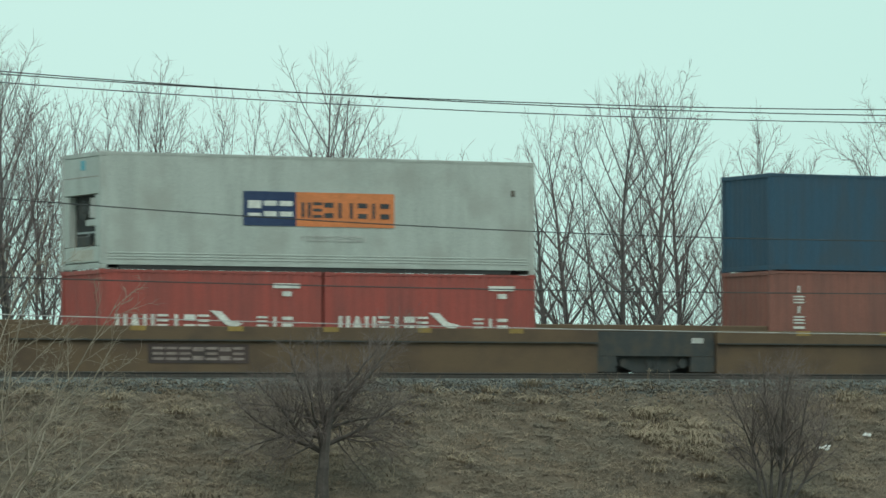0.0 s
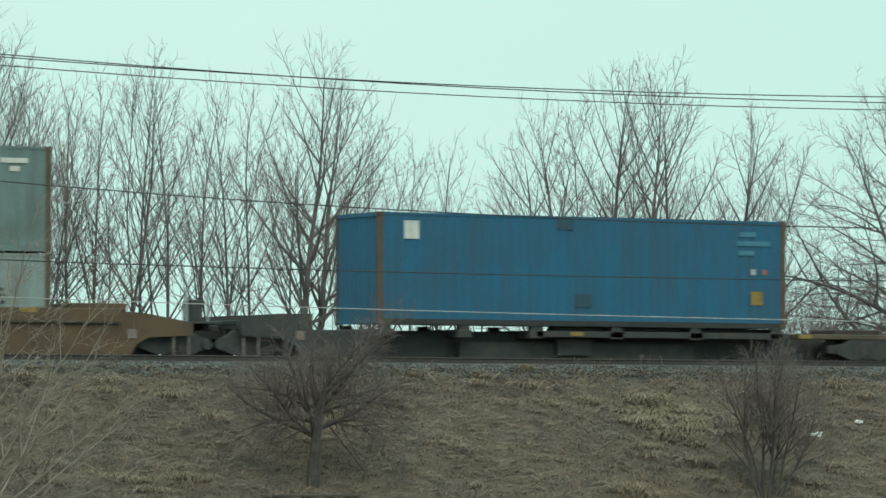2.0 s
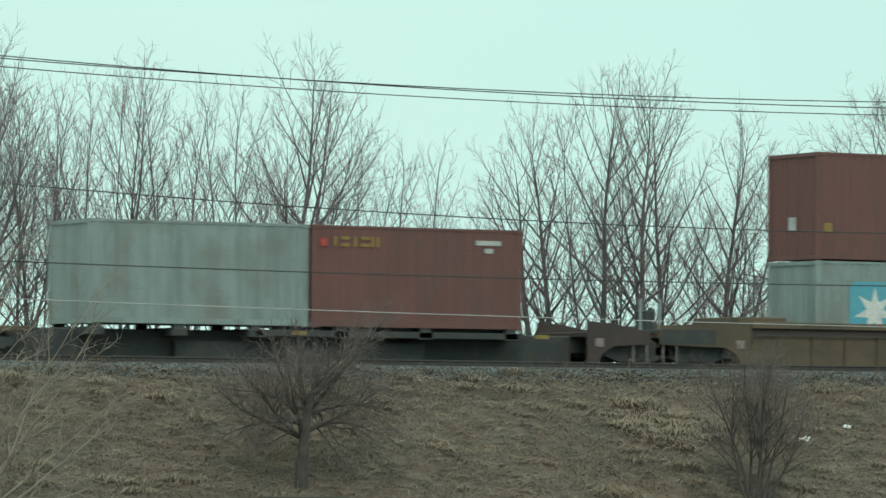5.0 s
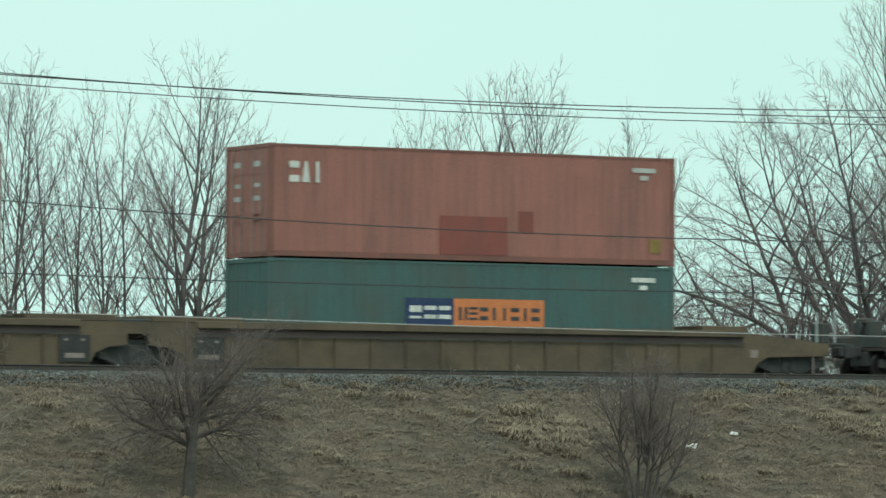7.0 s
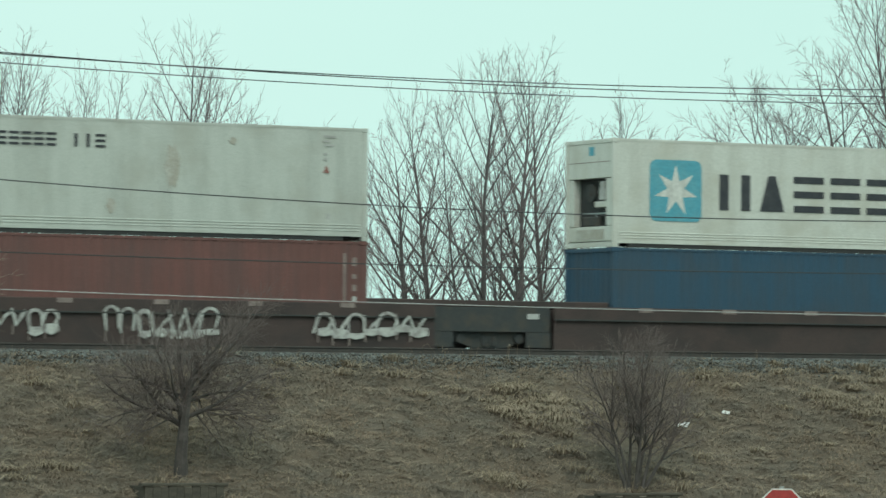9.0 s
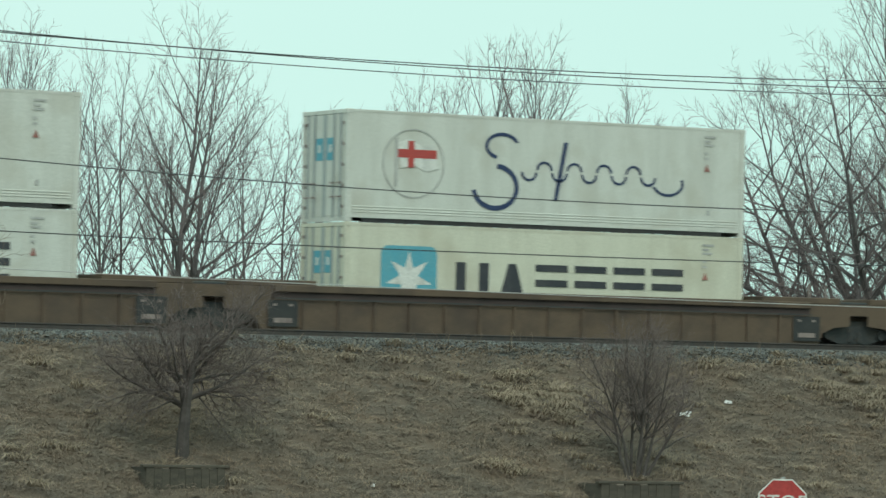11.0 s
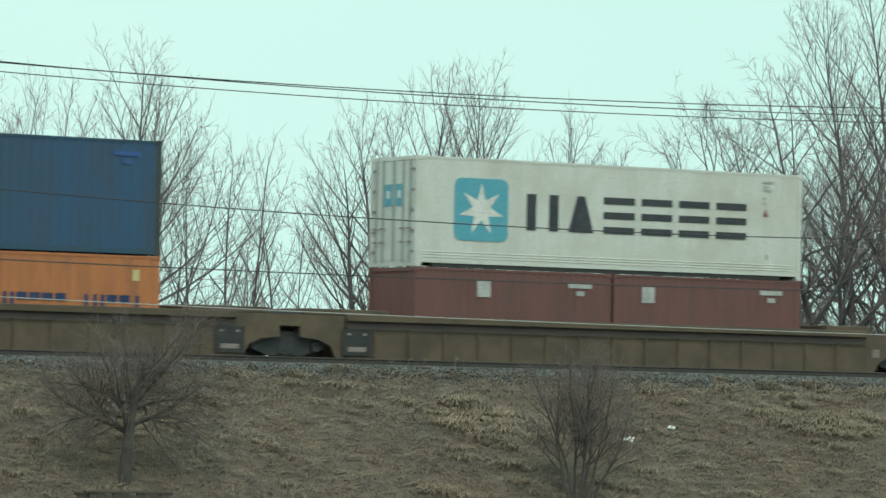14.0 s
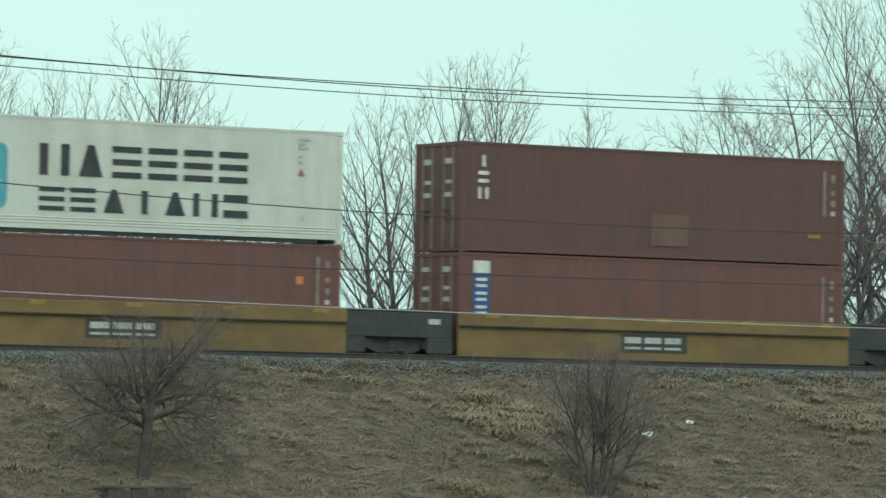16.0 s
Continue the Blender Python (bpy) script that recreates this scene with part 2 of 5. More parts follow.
# ---- the ground: one sheet with the embankment ----
def ground_height(y):
    pts = ((-4000, 0), (60, 0), (86.0, -0.05), (87.4, 0.12), (97.2, 5.02), (97.9, 5.18), (107.0, 5.2), (111.0, 4.0), (130, 3.2), (300, 1.5), (4000, -12))
    for (a, za), (b, zb) in zip(pts, pts[1:]):
        if y <= b:
            return za + (zb - za) * max(0, (y - a)) / (b - a)
    return pts[-1][1]


def rough_ground(x, y):
    n = noise.noise(Vector((x * 0.35, y * 0.35, 1.7))) * 0.16 + noise.noise(Vector((x * 1.3, y * 1.3, 4.2))) * 0.09 + noise.noise(Vector((x * 2.7, y * 2.7, 8.1))) * 0.05
    fade = max(0.0, min(1.0, (97.6 - y) / 0.9)) if 80 < y < 98 else (0.3 if y <= 80 else (0.0 if y < 108 else 0.6))
    return ground_height(y) + n * fade


def make_ground():
    xs = sorted(set([-4000, -1500, -600, -250, -100, -40, 0, 20, 130, 180, 260, 420, 700, 1600, 4000] + [30 + 0.3 * i for i in range(200)] + [90 + 2 * i for i in range(20)]))
    ys = sorted(set([-4000, -1000, -200, -40, 0, 30, 60, 70, 78, 82, 84, 107, 108, 109, 111, 114, 118, 124, 130, 150, 190, 300, 700, 1800, 4000] + [85 + 0.28 * i for i in range(47)] + [98.4, 103]))
    verts = [(x, y, rough_ground(x, y)) for y in ys for x in xs]
    w = len(xs)
    faces = [(j * w + i, j * w + i + 1, (j + 1) * w + i + 1, (j + 1) * w + i) for j in range(len(ys) - 1) for i in range(w - 1)]
    ob = pack("ground", verts, faces, M["grass"])
    for p in ob.data.polygons:
        p.use_smooth = True
    tagged(ob, "railway embankment and fields with dry brown winter grass", "ground", kind="structure")


make_ground()
RAIL = 5.40      # top of the rails that carry the train
NEAR = 102.69    # near side of the containers
MID = NEAR + 1.219


BED = ((97.25, 5.02), (97.75, 5.22), (98.3, 5.36), (100.0, 5.39), (101.6, 5.37), (103.0, 5.25), (105.5, 5.25), (106.2, 5.22), (107.2, 4.98))


def make_track():
    rng = random.Random(5)
    # bed of crushed stone, slightly domed, with a rough shoulder
    verts, faces = [], []
    prof = BED
    xs = [-300, -100, 0, 20] + [30 + 0.25 * i for i in range(240)] + [100, 160, 300, 700]
    for x in xs:
        for y, z in prof:
            n = noise.noise(Vector((x * 2.1, y * 2.1, 0.5))) * 0.035
            verts.append((x, y + n, z + n))
    w = len(prof)
    for i in range(len(xs) - 1):
        for j in range(w - 1):
            faces.append((i * w + j, (i + 1) * w + j, (i + 1) * w + j + 1, i * w + j + 1))
    bed = tagged(pack("ballast_bed", verts, faces, M["bed"]), "grey crushed stone ballast under the two tracks", "ballast", kind="structure")
    # loose stones on the shoulder
    sv, sf = [], []
    for i in range(9000):
        x, y = rng.uniform(36, 82), 97.9 + rng.gauss(0, 0.42)
        if y < 96.6 or y > 99.0:
            continue
        z = np.interp(y, [p[0] for p in prof], [p[1] for p in prof]) if y > 97.25 else rough_ground(x, y)
        r = rng.uniform(0.02, 0.055)
        k = len(sv)
        for dx, dy, dz in ((1, 0, 0), (-1, 0, 0), (0, 1, 0), (0, -1, 0), (0, 0, 1), (0, 0, -1)):
            sv.append((x + dx * r * rng.uniform(0.7, 1.3), y + dy * r * rng.uniform(0.7, 1.3), z + 0.015 + dz * r * rng.uniform(0.6, 1)))
        for a, b, c in ((0, 2, 4), (2, 1, 4), (1, 3, 4), (3, 0, 4), (2, 0, 5), (1, 2, 5), (3, 1, 5), (0, 3, 5)):
            sf.append((k + a, k + b, k + c))
    tagged(pack("ballast_stone_layer", sv, sf, M["stone"]), "loose grey ballast stones along the shoulder", "stones", kind="stuff")

    def rail(name, y, top):
        prof = ((-0.07, -0.172), (0.07, -0.172), (0.07, -0.155), (0.012, -0.135), (0.012, -0.045), (0.036, -0.03), (0.036, -0.004), (0.028, 0), (-0.028, 0), (-0.036, -0.004), (-0.036, -0.03), (-0.012, -0.045), (-0.012, -0.135), (-0.07, -0.155))
        v = [(x, y + a, top + b) for x in (-300, 700) for a, b in prof]
        n = len(prof)
        f = [(i, (i + 1) % n, n + (i + 1) % n, n + i) for i in range(n)]
        tagged(pack(name, v, f, M["rail"]), "dark rusty steel rail on the ballast", "rail", "rails of the tracks", kind="structure")

    for y, top in ((99.15, 5.565), (100.59, 5.565), (MID - 0.72, RAIL), (MID + 0.72, RAIL)):
        rail("rail", y, top)
    # sleepers of the near track
    tie = bpy.data.meshes.new("sleeper")
    bm = bevelled(boxes((-0.11, -1.3, -0.18, 0.11, 1.3, 0)), 0.01)
    bm.to_mesh(tie)
    bm.free()
    tie.materials.append(M["tie"])
    row = empty("sleeper_row", pose(0, 99.87, 5.39), "row of weathered wooden sleepers in ballast", "sleepers")
    for i in range(90):
        s = new("sleeper", tie)
        s.parent = row
        s.location = (34 + i * 0.53, 0, rng.uniform(-0.012, 0.004))


make_track()
# ---- the train ----
SPEED = 26.15
MOVING = []      # (thing, its place at the clip's start)
WIDE = 2.438
CACHE = {}


def shared(key, name, material, parent, build, label=""):
    """A part whose mesh is built once and shared by all alike parts."""
    k = (key, material.name)
    if k not in CACHE:
        me = bpy.data.meshes.new(name)
        bm = build()
        bm.to_mesh(me)
        bm.free()
        me.materials.append(material)
        CACHE[k] = me
    return link_mesh(name, CACHE[k], material, parent, label)


def corrugated(x0, x1, z0, z1, y_out, depth, pitch=0.278, along="x", flip=1):
    """A folded steel wall: outer lands, slopes and inner lands; upright folds."""
    bm = bmesh.new()
    n = max(2, round((x1 - x0) / pitch))
    p = (x1 - x0) / n
    prof = []
    for i in range(n):
        a = x0 + i * p
        prof += [(a, 0), (a + p * 0.26, 0), (a + p * 0.5, 1), (a + p * 0.76, 1)]
    prof.append((x1, 0))

    def at(a, d, z):
        off = y_out + flip * d * depth
        return (a, off, z) if along == "x" else (off, a, z)

    low = [bm.verts.new(at(a, d, z0)) for a, d in prof]
    top = [bm.verts.new(at(a, d, z1)) for a, d in prof]
    for i in range(len(prof) - 1):
        bm.faces.new((low[i], low[i + 1], top[i + 1], top[i]))
    return bm


def shell(box_thing, length, height, colour, end, post=None, rail=None, reefer=False):
    """Frame, walls, roof, castings and the facing end of one container."""
    L, H, W = length, height, WIDE
    post, rail = post or colour, rail or colour
    key = (L, H)
    for x in (0, L - 0.16):
        for y in (0, W - 0.12):
            shared((key, "post", x, y), "corner_post", post, box_thing, lambda x=x, y=y: bevelled(boxes((x, y, 0.12, x + 0.16, y + 0.12, H - 0.12))))
            for z in (0, H - 0.118):
                shared((key, "cast", x, y, z), "corner_casting", post, box_thing,
                       lambda x=x, y=y, z=z: bevelled(boxes((x - 0.004 if x == 0 else x - 0.014, y - 0.006 if y == 0 else y + 0.006, z, x + 0.178 if x == 0 else x + 0.164, y + 0.126, z + 0.118)), 0.01))
    for y in (0.006, W - 0.066):
        shared((key, "tr", y), "top_rail", rail, box_thing, lambda y=y: boxes((0.16, y, H - 0.075, L - 0.16, y + 0.06, H - 0.01)))
        low = 0.11 if reefer else 0.03
        shared((key, "br", y, reefer), "bottom_rail", rail, box_thing, lambda y=y, low=low: boxes((0.16, y, low, L - 0.16, y + 0.05, 0.17), (0.16, y + 0.02, 0.15, L - 0.16, y + 0.08, 0.175)))
    for x in (0.02, L - 0.1):
        for z0, z1 in ((H - 0.11, H - 0.01), (0.02, 0.15)):
            shared((key, "er", x, z0), "end_rail", rail, box_thing, lambda x=x, z0=z0, z1=z1: boxes((x, 0.12, z0, x + 0.08, W - 0.12, z1)))
    shared((key, "roof"), "roof", colour, box_thing, lambda: boxes((0.05, 0.05, H - 0.03, L - 0.05, W - 0.05, H - 0.012)))
    shared((key, "floor"), "floor_panel", M["dark"], box_thing, lambda: boxes((0.05, 0.05, 0.12, L - 0.05, W - 0.05, 0.16)))
    if reefer:
        shared((key, "rside"), "side_panel", colour, box_thing, lambda: boxes((0.15, 0.014, 0.16, L - 0.15, 0.06, H - 0.07)), "smooth insulated wall")
        for i, z in enumerate((0.24, 0.31, 0.38)):
            shared((key, "rib", i), "kick_rib", colour, box_thing, lambda z=z: bevelled(boxes((0.2, 0.002, z, L - 0.2, 0.03, z + 0.035)), 0.008))
        # set-back dark strip: the shadow band below the box, put in as colour
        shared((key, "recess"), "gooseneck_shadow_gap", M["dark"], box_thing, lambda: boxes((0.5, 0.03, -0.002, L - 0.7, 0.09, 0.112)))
        shared((key, "rfar"), "far_panel", colour, box_thing, lambda: boxes((0.15, W - 0.06, 0.16, L - 0.15, W - 0.014, H - 0.07)))
    else:
        shared((key, "side"), "side_panel", colour, box_thing, lambda: corrugated(0.15, L - 0.15, 0.16, H - 0.06, 0.012, 0.018), "folded steel wall")
        shared((key, "far"), "far_panel", colour, box_thing, lambda: corrugated(0.15, L - 0.15, 0.16, H - 0.06, W - 0.012, 0.024, flip=-1))
    shared((key, "back"), "rear_panel", colour, box_thing, lambda: boxes((L - 0.07, 0.1, 0.12, L - 0.03, W - 0.1, H - 0.1)))
    if end == "plain":
        shared((key, "end"), "end_panel", colour, box_thing, lambda: corrugated(0.1, W - 0.1, 0.13, H - 0.1, 0.03, 0.045, 0.25, "y"))
    elif end == "door":
        shared((key, "endb"), "door_frame", colour, box_thing, lambda: boxes((0.05, 0.1, 0.12, 0.09, W - 0.1, H - 0.1)))
        for i in (0, 1):
            y0 = 0.13 + i * 1.09
            leaf = shared((key, "leaf", i), "door", colour, box_thing,
                          lambda y0=y0: boxes(*[(0.025, y0 + 0.02, 0.16 + k * (H - 0.3) / 4 + 0.03, 0.05, y0 + 1.07, 0.16 + (k + 1) * (H - 0.3) / 4 - 0.03) for k in range(4)], (0.035, y0, 0.15, 0.055, y0 + 1.08, H - 0.13)))
            for q in (0.30, 0.78):
                rod = shared((key, "rod", i, q), "lock_rod", M["ink_faint"], leaf, lambda y0=y0, q=q: boxes((-0.012, y0 + q - 0.017, 0.1, 0.022, y0 + q + 0.017, H - 0.1)), "galvanised lock rod")
            shared((key, "lever", i), "lock_lever", colour, leaf, lambda y0=y0: boxes((-0.02, y0 + 0.3, 1.1, 0.0, y0 + 0.74, 1.15), (-0.02, y0 + 0.3, 0.95, 0.0, y0 + 0.74, 0.99)))
            for s, (w, z, h) in enumerate(((0.34, H * 0.80, 0.14), (0.30, H * 0.62, 0.10), (0.34, H * 0.50, 0.12))):
                shared((key, "dm", i, s), "door_marking", M["ink_grey"], leaf, lambda y0=y0, w=w, z=z, h=h: boxes((0.018, y0 + 0.42, z, 0.0245, y0 + 0.42 + w, z + h)))
    elif end == "reeferdoor":
        shared((key, "endb"), "door_frame", colour, box_thing, lambda: boxes((0.05, 0.1, 0.12, 0.09, W - 0.1, H - 0.1)))
        for i in (0, 1):
            y0 = 0.13 + i * 1.09
            leaf = shared((key, "rleaf", i), "door", colour, box_thing, lambda y0=y0: bevelled(boxes((0.022, y0 + 0.01, 0.15, 0.055, y0 + 1.075, H - 0.13))), "smooth insulated door leaf")
            for q in ((0.2, 0.56) if i == 0 else (0.52, 0.88)):
                shared((key, "rrod", i, q), "lock_rod", M["doorgrey"], leaf, lambda y0=y0, q=q: boxes((-0.02, y0 + q - 0.022, 0.1, 0.022, y0 + q + 0.022, H - 0.1)), "grimy steel lock rod")
                for s, z in enumerate((0.62, 0.98)):
                    shared((key, "rlever", i, q, s), "lock_lever", M["ink_faint"], leaf, lambda y0=y0, q=q, z=z: boxes((-0.026, y0 + q - 0.12, z, -0.02, y0 + q + 0.14, z + 0.045)))
            for s in range(5):
                shared((key, "hinge", i, s), "hinge", M["ink_faint"], leaf, lambda y0=y0, s=s, i=i: boxes((-0.012, y0 + (0.0 if i == 0 else 0.98), 0.35 + s * (H - 0.75) / 4, 0.024, y0 + (0.10 if i == 0 else 1.08), 0.43 + s * (H - 0.75) / 4)))
            shared((key, "badge", i), "badge", M["ink_cyan"], leaf, lambda y0=y0, i=i: boxes((0.012, y0 + (0.61 if i == 0 else 0.10), H * 0.55, 0.0215, y0 + (0.98 if i == 0 else 0.47), H * 0.75)))
            shared((key, "bdot", i), "badge_mark", M["ink_white"], leaf, lambda y0=y0, i=i: boxes((0.008, y0 + (0.72 if i == 0 else 0.21), H * 0.62, 0.0115, y0 + (0.87 if i == 0 else 0.36), H * 0.69)))
        shared((key, "gasket"), "door_gasket", M["doorgrey"], box_thing, lambda: boxes((0.004, 1.14, 0.13, 0.021, 1.28, H - 0.12)), "grimy rubber door seal")
    elif end in ("machine", "machine_closed"):
        closed = end == "machine_closed"
        shared((key, "mback"), "machine_recess", M["dark"], box_thing, lambda: boxes((0.25, 0.12, 0.12, 0.29, W - 0.12, H - 0.12)))
        shared((key, "mtop", closed), "upper_hatch", colour, box_thing, lambda: bevelled(boxes((0.03, 0.12, H * (0.70 if closed else 0.64), 0.25, W - 0.12, H * 0.96)), 0.01), "pale refrigeration hatch")
        shared((key, "mseam"), "hatch_seam", M["ink_faint"], box_thing, lambda: boxes((0.026, 0.12, H * 0.785, 0.031, W - 0.12, H * 0.792)))
        # y0, y1, z0, z1: the panels that leave the recesses open
        panels = ((0.12, 0.50, 0.265, 0.41), (2.06, W - 0.12, 0.265, 0.41), (0.12, 1.15, 0.41, 0.695), (1.58, W - 0.12, 0.41, 0.695), (1.15, 1.58, 0.41, 0.475), (1.15, 1.58, 0.645, 0.695), (0.12, W - 0.12, 0.06, 0.26)) if closed else ((0.12, 0.42, 0.20, 0.635), (2.05, W - 0.12, 0.20, 0.635), (0.42, 1.0, 0.37, 0.425), (0.12, W - 0.12, 0.06, 0.195))
        for i, (y0, y1, z0, z1) in enumerate(panels):
            shared((key, "mp", i, closed), "machine_panel", colour, box_thing, lambda y0=y0, y1=y1, z0=z0, z1=z1: bevelled(boxes((0.04, y0, H * z0, 0.25, y1, H * z1)), 0.012))
        if closed:
            for i, (y0, z0) in enumerate(((0.68, 0.56), (0.68, 0.50), (1.95, 0.57), (1.95, 0.51))):
                shared((key, "mwin", i), "gauge_window", M["truck"], box_thing, lambda y0=y0, z0=z0: bevelled(boxes((0.03, y0, H * z0, 0.041, y0 + 0.16, H * (z0 + 0.045))), 0.004), "small dark gauge window")
            shared((key, "mcoil"), "condenser_coil", M["doorgrey"], box_thing, lambda: bevelled(boxes((0.16, 0.9, H * 0.28, 0.24, 1.25, H * 0.37), (0.18, 1.45, H * 0.30, 0.24, 1.95, H * 0.34)), 0.01), "grey condenser parts in a dark recess")
        else:
            shared((key, "mcontrol"), "control_box", M["ink_grey"], box_thing, lambda: bevelled(boxes((0.06, 0.50, H * 0.44, 0.24, 0.80, H * 0.55), (0.06, 0.56, H * 0.55, 0.2, 0.76, H * 0.61)), 0.008))
            shared((key, "mfan"), "fan_housing", M["truck"], box_thing, lambda: fan_mesh(0.2, 1.35, H * 0.51, 0.24), "round dark fan housing")
            shared((key, "mpipe"), "pipe", M["doorgrey"], box_thing, lambda: boxes((0.12, 0.6, H * 0.31, 0.17, 1.7, H * 0.325), (0.12, 1.0, H * 0.22, 0.17, 1.05, H * 0.31)))
            shared((key, "mtray"), "compressor", M["truck"], box_thing, lambda: bevelled(boxes((0.1, 0.9, H * 0.20, 0.24, 1.7, H * 0.29)), 0.03), "black compressor housing")
        shared((key, "mgrime"), "grime_patch", M["stain"], box_thing, lambda: boxes((0.034, 0.5, H * 0.075, 0.0395, 1.9, H * 0.17)), "smeared grime on the lower panel")
        shared((key, "mbadge"), "badge", M["ink_cyan"], box_thing, lambda: boxes((0.022, 1.0, H * 0.85, 0.029, 1.26, H * 0.85 + 0.24)))


def fan_mesh(x, y, z, r):
    bm = bmesh.new()
    drum(bm, (x, y, z), r, 0.12, "X", 20)
    drum(bm, (x - 0.06, y, z), r * 0.35, 0.06, "X", 12)
    return bm


# ---- painted markings: plain shapes only ----
FACE0, FACE1 = -0.004, 0.008


def bar(bm, x0, z0, x1, z1):
    box(bm, x0, FACE0, z0, x1, FACE1, z1)


def hoop(bm, cx, cz, rx, rz, t, a0=0, a1=360, n=14, y0=FACE0):
    """A flat ring or arc."""
    for i in range(n):
        a, b = (radians(a0 + (a1 - a0) * k / n) for k in (i, i + 1))
        pts = [(cx + (rx + s) * math.cos(q), cz + (rz + s) * math.sin(q)) for q, s in ((a, 0), (b, 0), (b, -t), (a, -t))]
        plate(bm, pts, y0, FACE1)


def shapes(bm, kinds, x, z, w, h):
    """A row of plain bars and wedges: i one post, h two posts, t wedge, e three bars, o two bars, r block and bar, ' ' gap."""
    step = w / len(kinds)
    g = step * 0.82
    t = min(0.30 * h, 0.32 * g)
    for i, kd in enumerate(kinds):
        a = x + i * step
        if kd == "i":
            bar(bm, a + g / 2 - t / 2, z, a + g / 2 + t / 2, z + h)
        elif kd == "h":
            bar(bm, a, z, a + t, z + h)
            bar(bm, a + g - t, z, a + g, z + h)
        elif kd == "t":
            plate(bm, [(a + g * 0.1, z), (a + g * 0.9, z), (a + g / 2 + t * 0.4, z + h), (a + g / 2 - t * 0.4, z + h)], FACE0, FACE1)
        elif kd == "e":
            for q in (0, 0.41, 0.82):
                bar(bm, a, z + h * q, a + g, z + h * (q + 0.19))
        elif kd == "o":
            bar(bm, a, z, a + g, z + h * 0.32)
            bar(bm, a, z + h * 0.68, a + g, z + h)
        elif kd == "r":
            bar(bm, a, z + h * 0.5, a + g, z + h)
            bar(bm, a, z, a + g, z + h * 0.2)
    return bm


def singly(bm):
    """The separate bars and wedges of a shape, each as a bmesh of its own (every one has eight corners)."""
    co, made = [v.co.copy() for v in bm.verts], []
    bm.verts.index_update()
    faces = [[v.index for v in f.verts] for f in bm.faces]
    for k in range(0, len(co), 8):
        one = bmesh.new()
        vs = [one.verts.new(c) for c in co[k:k + 8]]
        for f in faces:
            if k <= f[0] < k + 8:
                one.faces.new([vs[i - k] for i in f])
        made.append(one)
    bm.free()
    return made


def mark(thing, kinds, x, z, w, h, ink, label="plain painted bars"):
    """A row of painted shapes, each a part of its own."""
    step = w / len(kinds)
    for i, kd in enumerate(kinds):
        if kd != " ":
            for bm in singly(shapes(bmesh.new(), kd, x + i * step, z, step, h)):
                part("painted_bar", bm, M[ink], thing, label if i == 0 else "")


def patch(thing, name, x, z, w, h, ink, label="", y=None):
    bm = bmesh.new()
    y0 = FACE0 + 0.001 if y is None else y
    box(bm, x, y0, z, x + w, FACE1 + 0.002, z + h)
    return part(name, bm, M[ink], thing, label)


def star_badge(thing, x, z, s, field="ink_cyan"):
    bm = bmesh.new()
    r = s * 0.12
    pts = []
    for cx, cz, a0 in ((x + s - r, z + r, -90), (x + s - r, z + s - r, 0), (x + r, z + s - r, 90), (x + r, z + r, 180)):
        pts += [(cx + r * math.cos(radians(a0 + q)), cz + r * math.sin(radians(a0 + q))) for q in (0, 30, 60, 90)]
    plate(bm, pts, FACE0, FACE1)
    b = part("badge", bm, M[field], thing, "sky-blue square badge")
    bm = bmesh.new()
    pts = []
    for i in range(14):
        q = radians(90 + i * 360 / 14)
        rr = s * (0.42 if i % 2 == 0 else 0.17)
        pts.append((x + s / 2 + rr * math.cos(q), z + s / 2 + rr * math.sin(q)))
    ctr = bm.verts.new((x + s / 2, FACE0 - 0.012, z + s / 2))
    ring = [bm.verts.new((px, FACE0 - 0.004, pz)) for px, pz in pts]
    for i in range(14):
        bm.faces.new((ctr, ring[i], ring[(i + 1) % 14]))
    part("star", bm, M["ink_white"], b, "white seven-pointed star")


def bars(thing, name, ink, label="", rows=()):
    """Painted bars, each a part of its own: (x0, z0, x1, z1)."""
    for i, r in enumerate(rows):
        bm = bmesh.new()
        bar(bm, *r)
        part(name, bm, M[ink], thing, label if i == 0 else "")


def codes(thing, L, H, ink="ink_grey"):
    """The small identification lines near the far upper corner, as bars."""
    bars(thing, "code_marking", ink, rows=((L - 1.35, H - 0.42, L - 0.62, H - 0.30), (L - 1.1, H - 0.62, L - 0.85, H - 0.50)))


def upright_codes(thing, L, H):
    bars(thing, "code_marking", "ink_faint", rows=((L - 0.70, H - 1.55, L - 0.63, H - 0.32),))
    for i, (z, h) in enumerate(((0.42, 0.22), (0.85, 0.12), (1.12, 0.16), (1.42, 0.12))):
        bars(thing, "code_marking", "ink_grey" if i == 3 else "ink_faint", rows=((L - 0.44, H - z - h, L - 0.32, H - z),))


def reefer_codes(thing, L, H):
    bars(thing, "code_marking", "ink_grey", rows=[(L - 1.3, H - z - 0.06, L - 1.3 + w, H - z) for z, w in ((0.22, 0.36), (0.34, 0.2), (0.44, 0.3), (0.66, 0.12), (0.8, 0.12))] + [(L - 1.2, 0.55, L - 1.1, 0.68)])
    bm = bmesh.new()
    plate(bm, [(L - 1.3, H - 1.18), (L - 1.12, H - 1.18), (L - 1.21, H - 0.98)], FACE0, FACE1)
    part("warning_triangle", bm, M["coral"], thing)


def stacked_marks(thing, x, z, w, step, count, ink, kinds="iroeoh"):
    for i in range(count):
        for bm in singly(shapes(bmesh.new(), kinds[i % len(kinds)], x, z - i * step, w, step * 0.72)):
            part("painted_bar", bm, M[ink], thing, "upright column of plain painted shapes" if i == 0 else "")


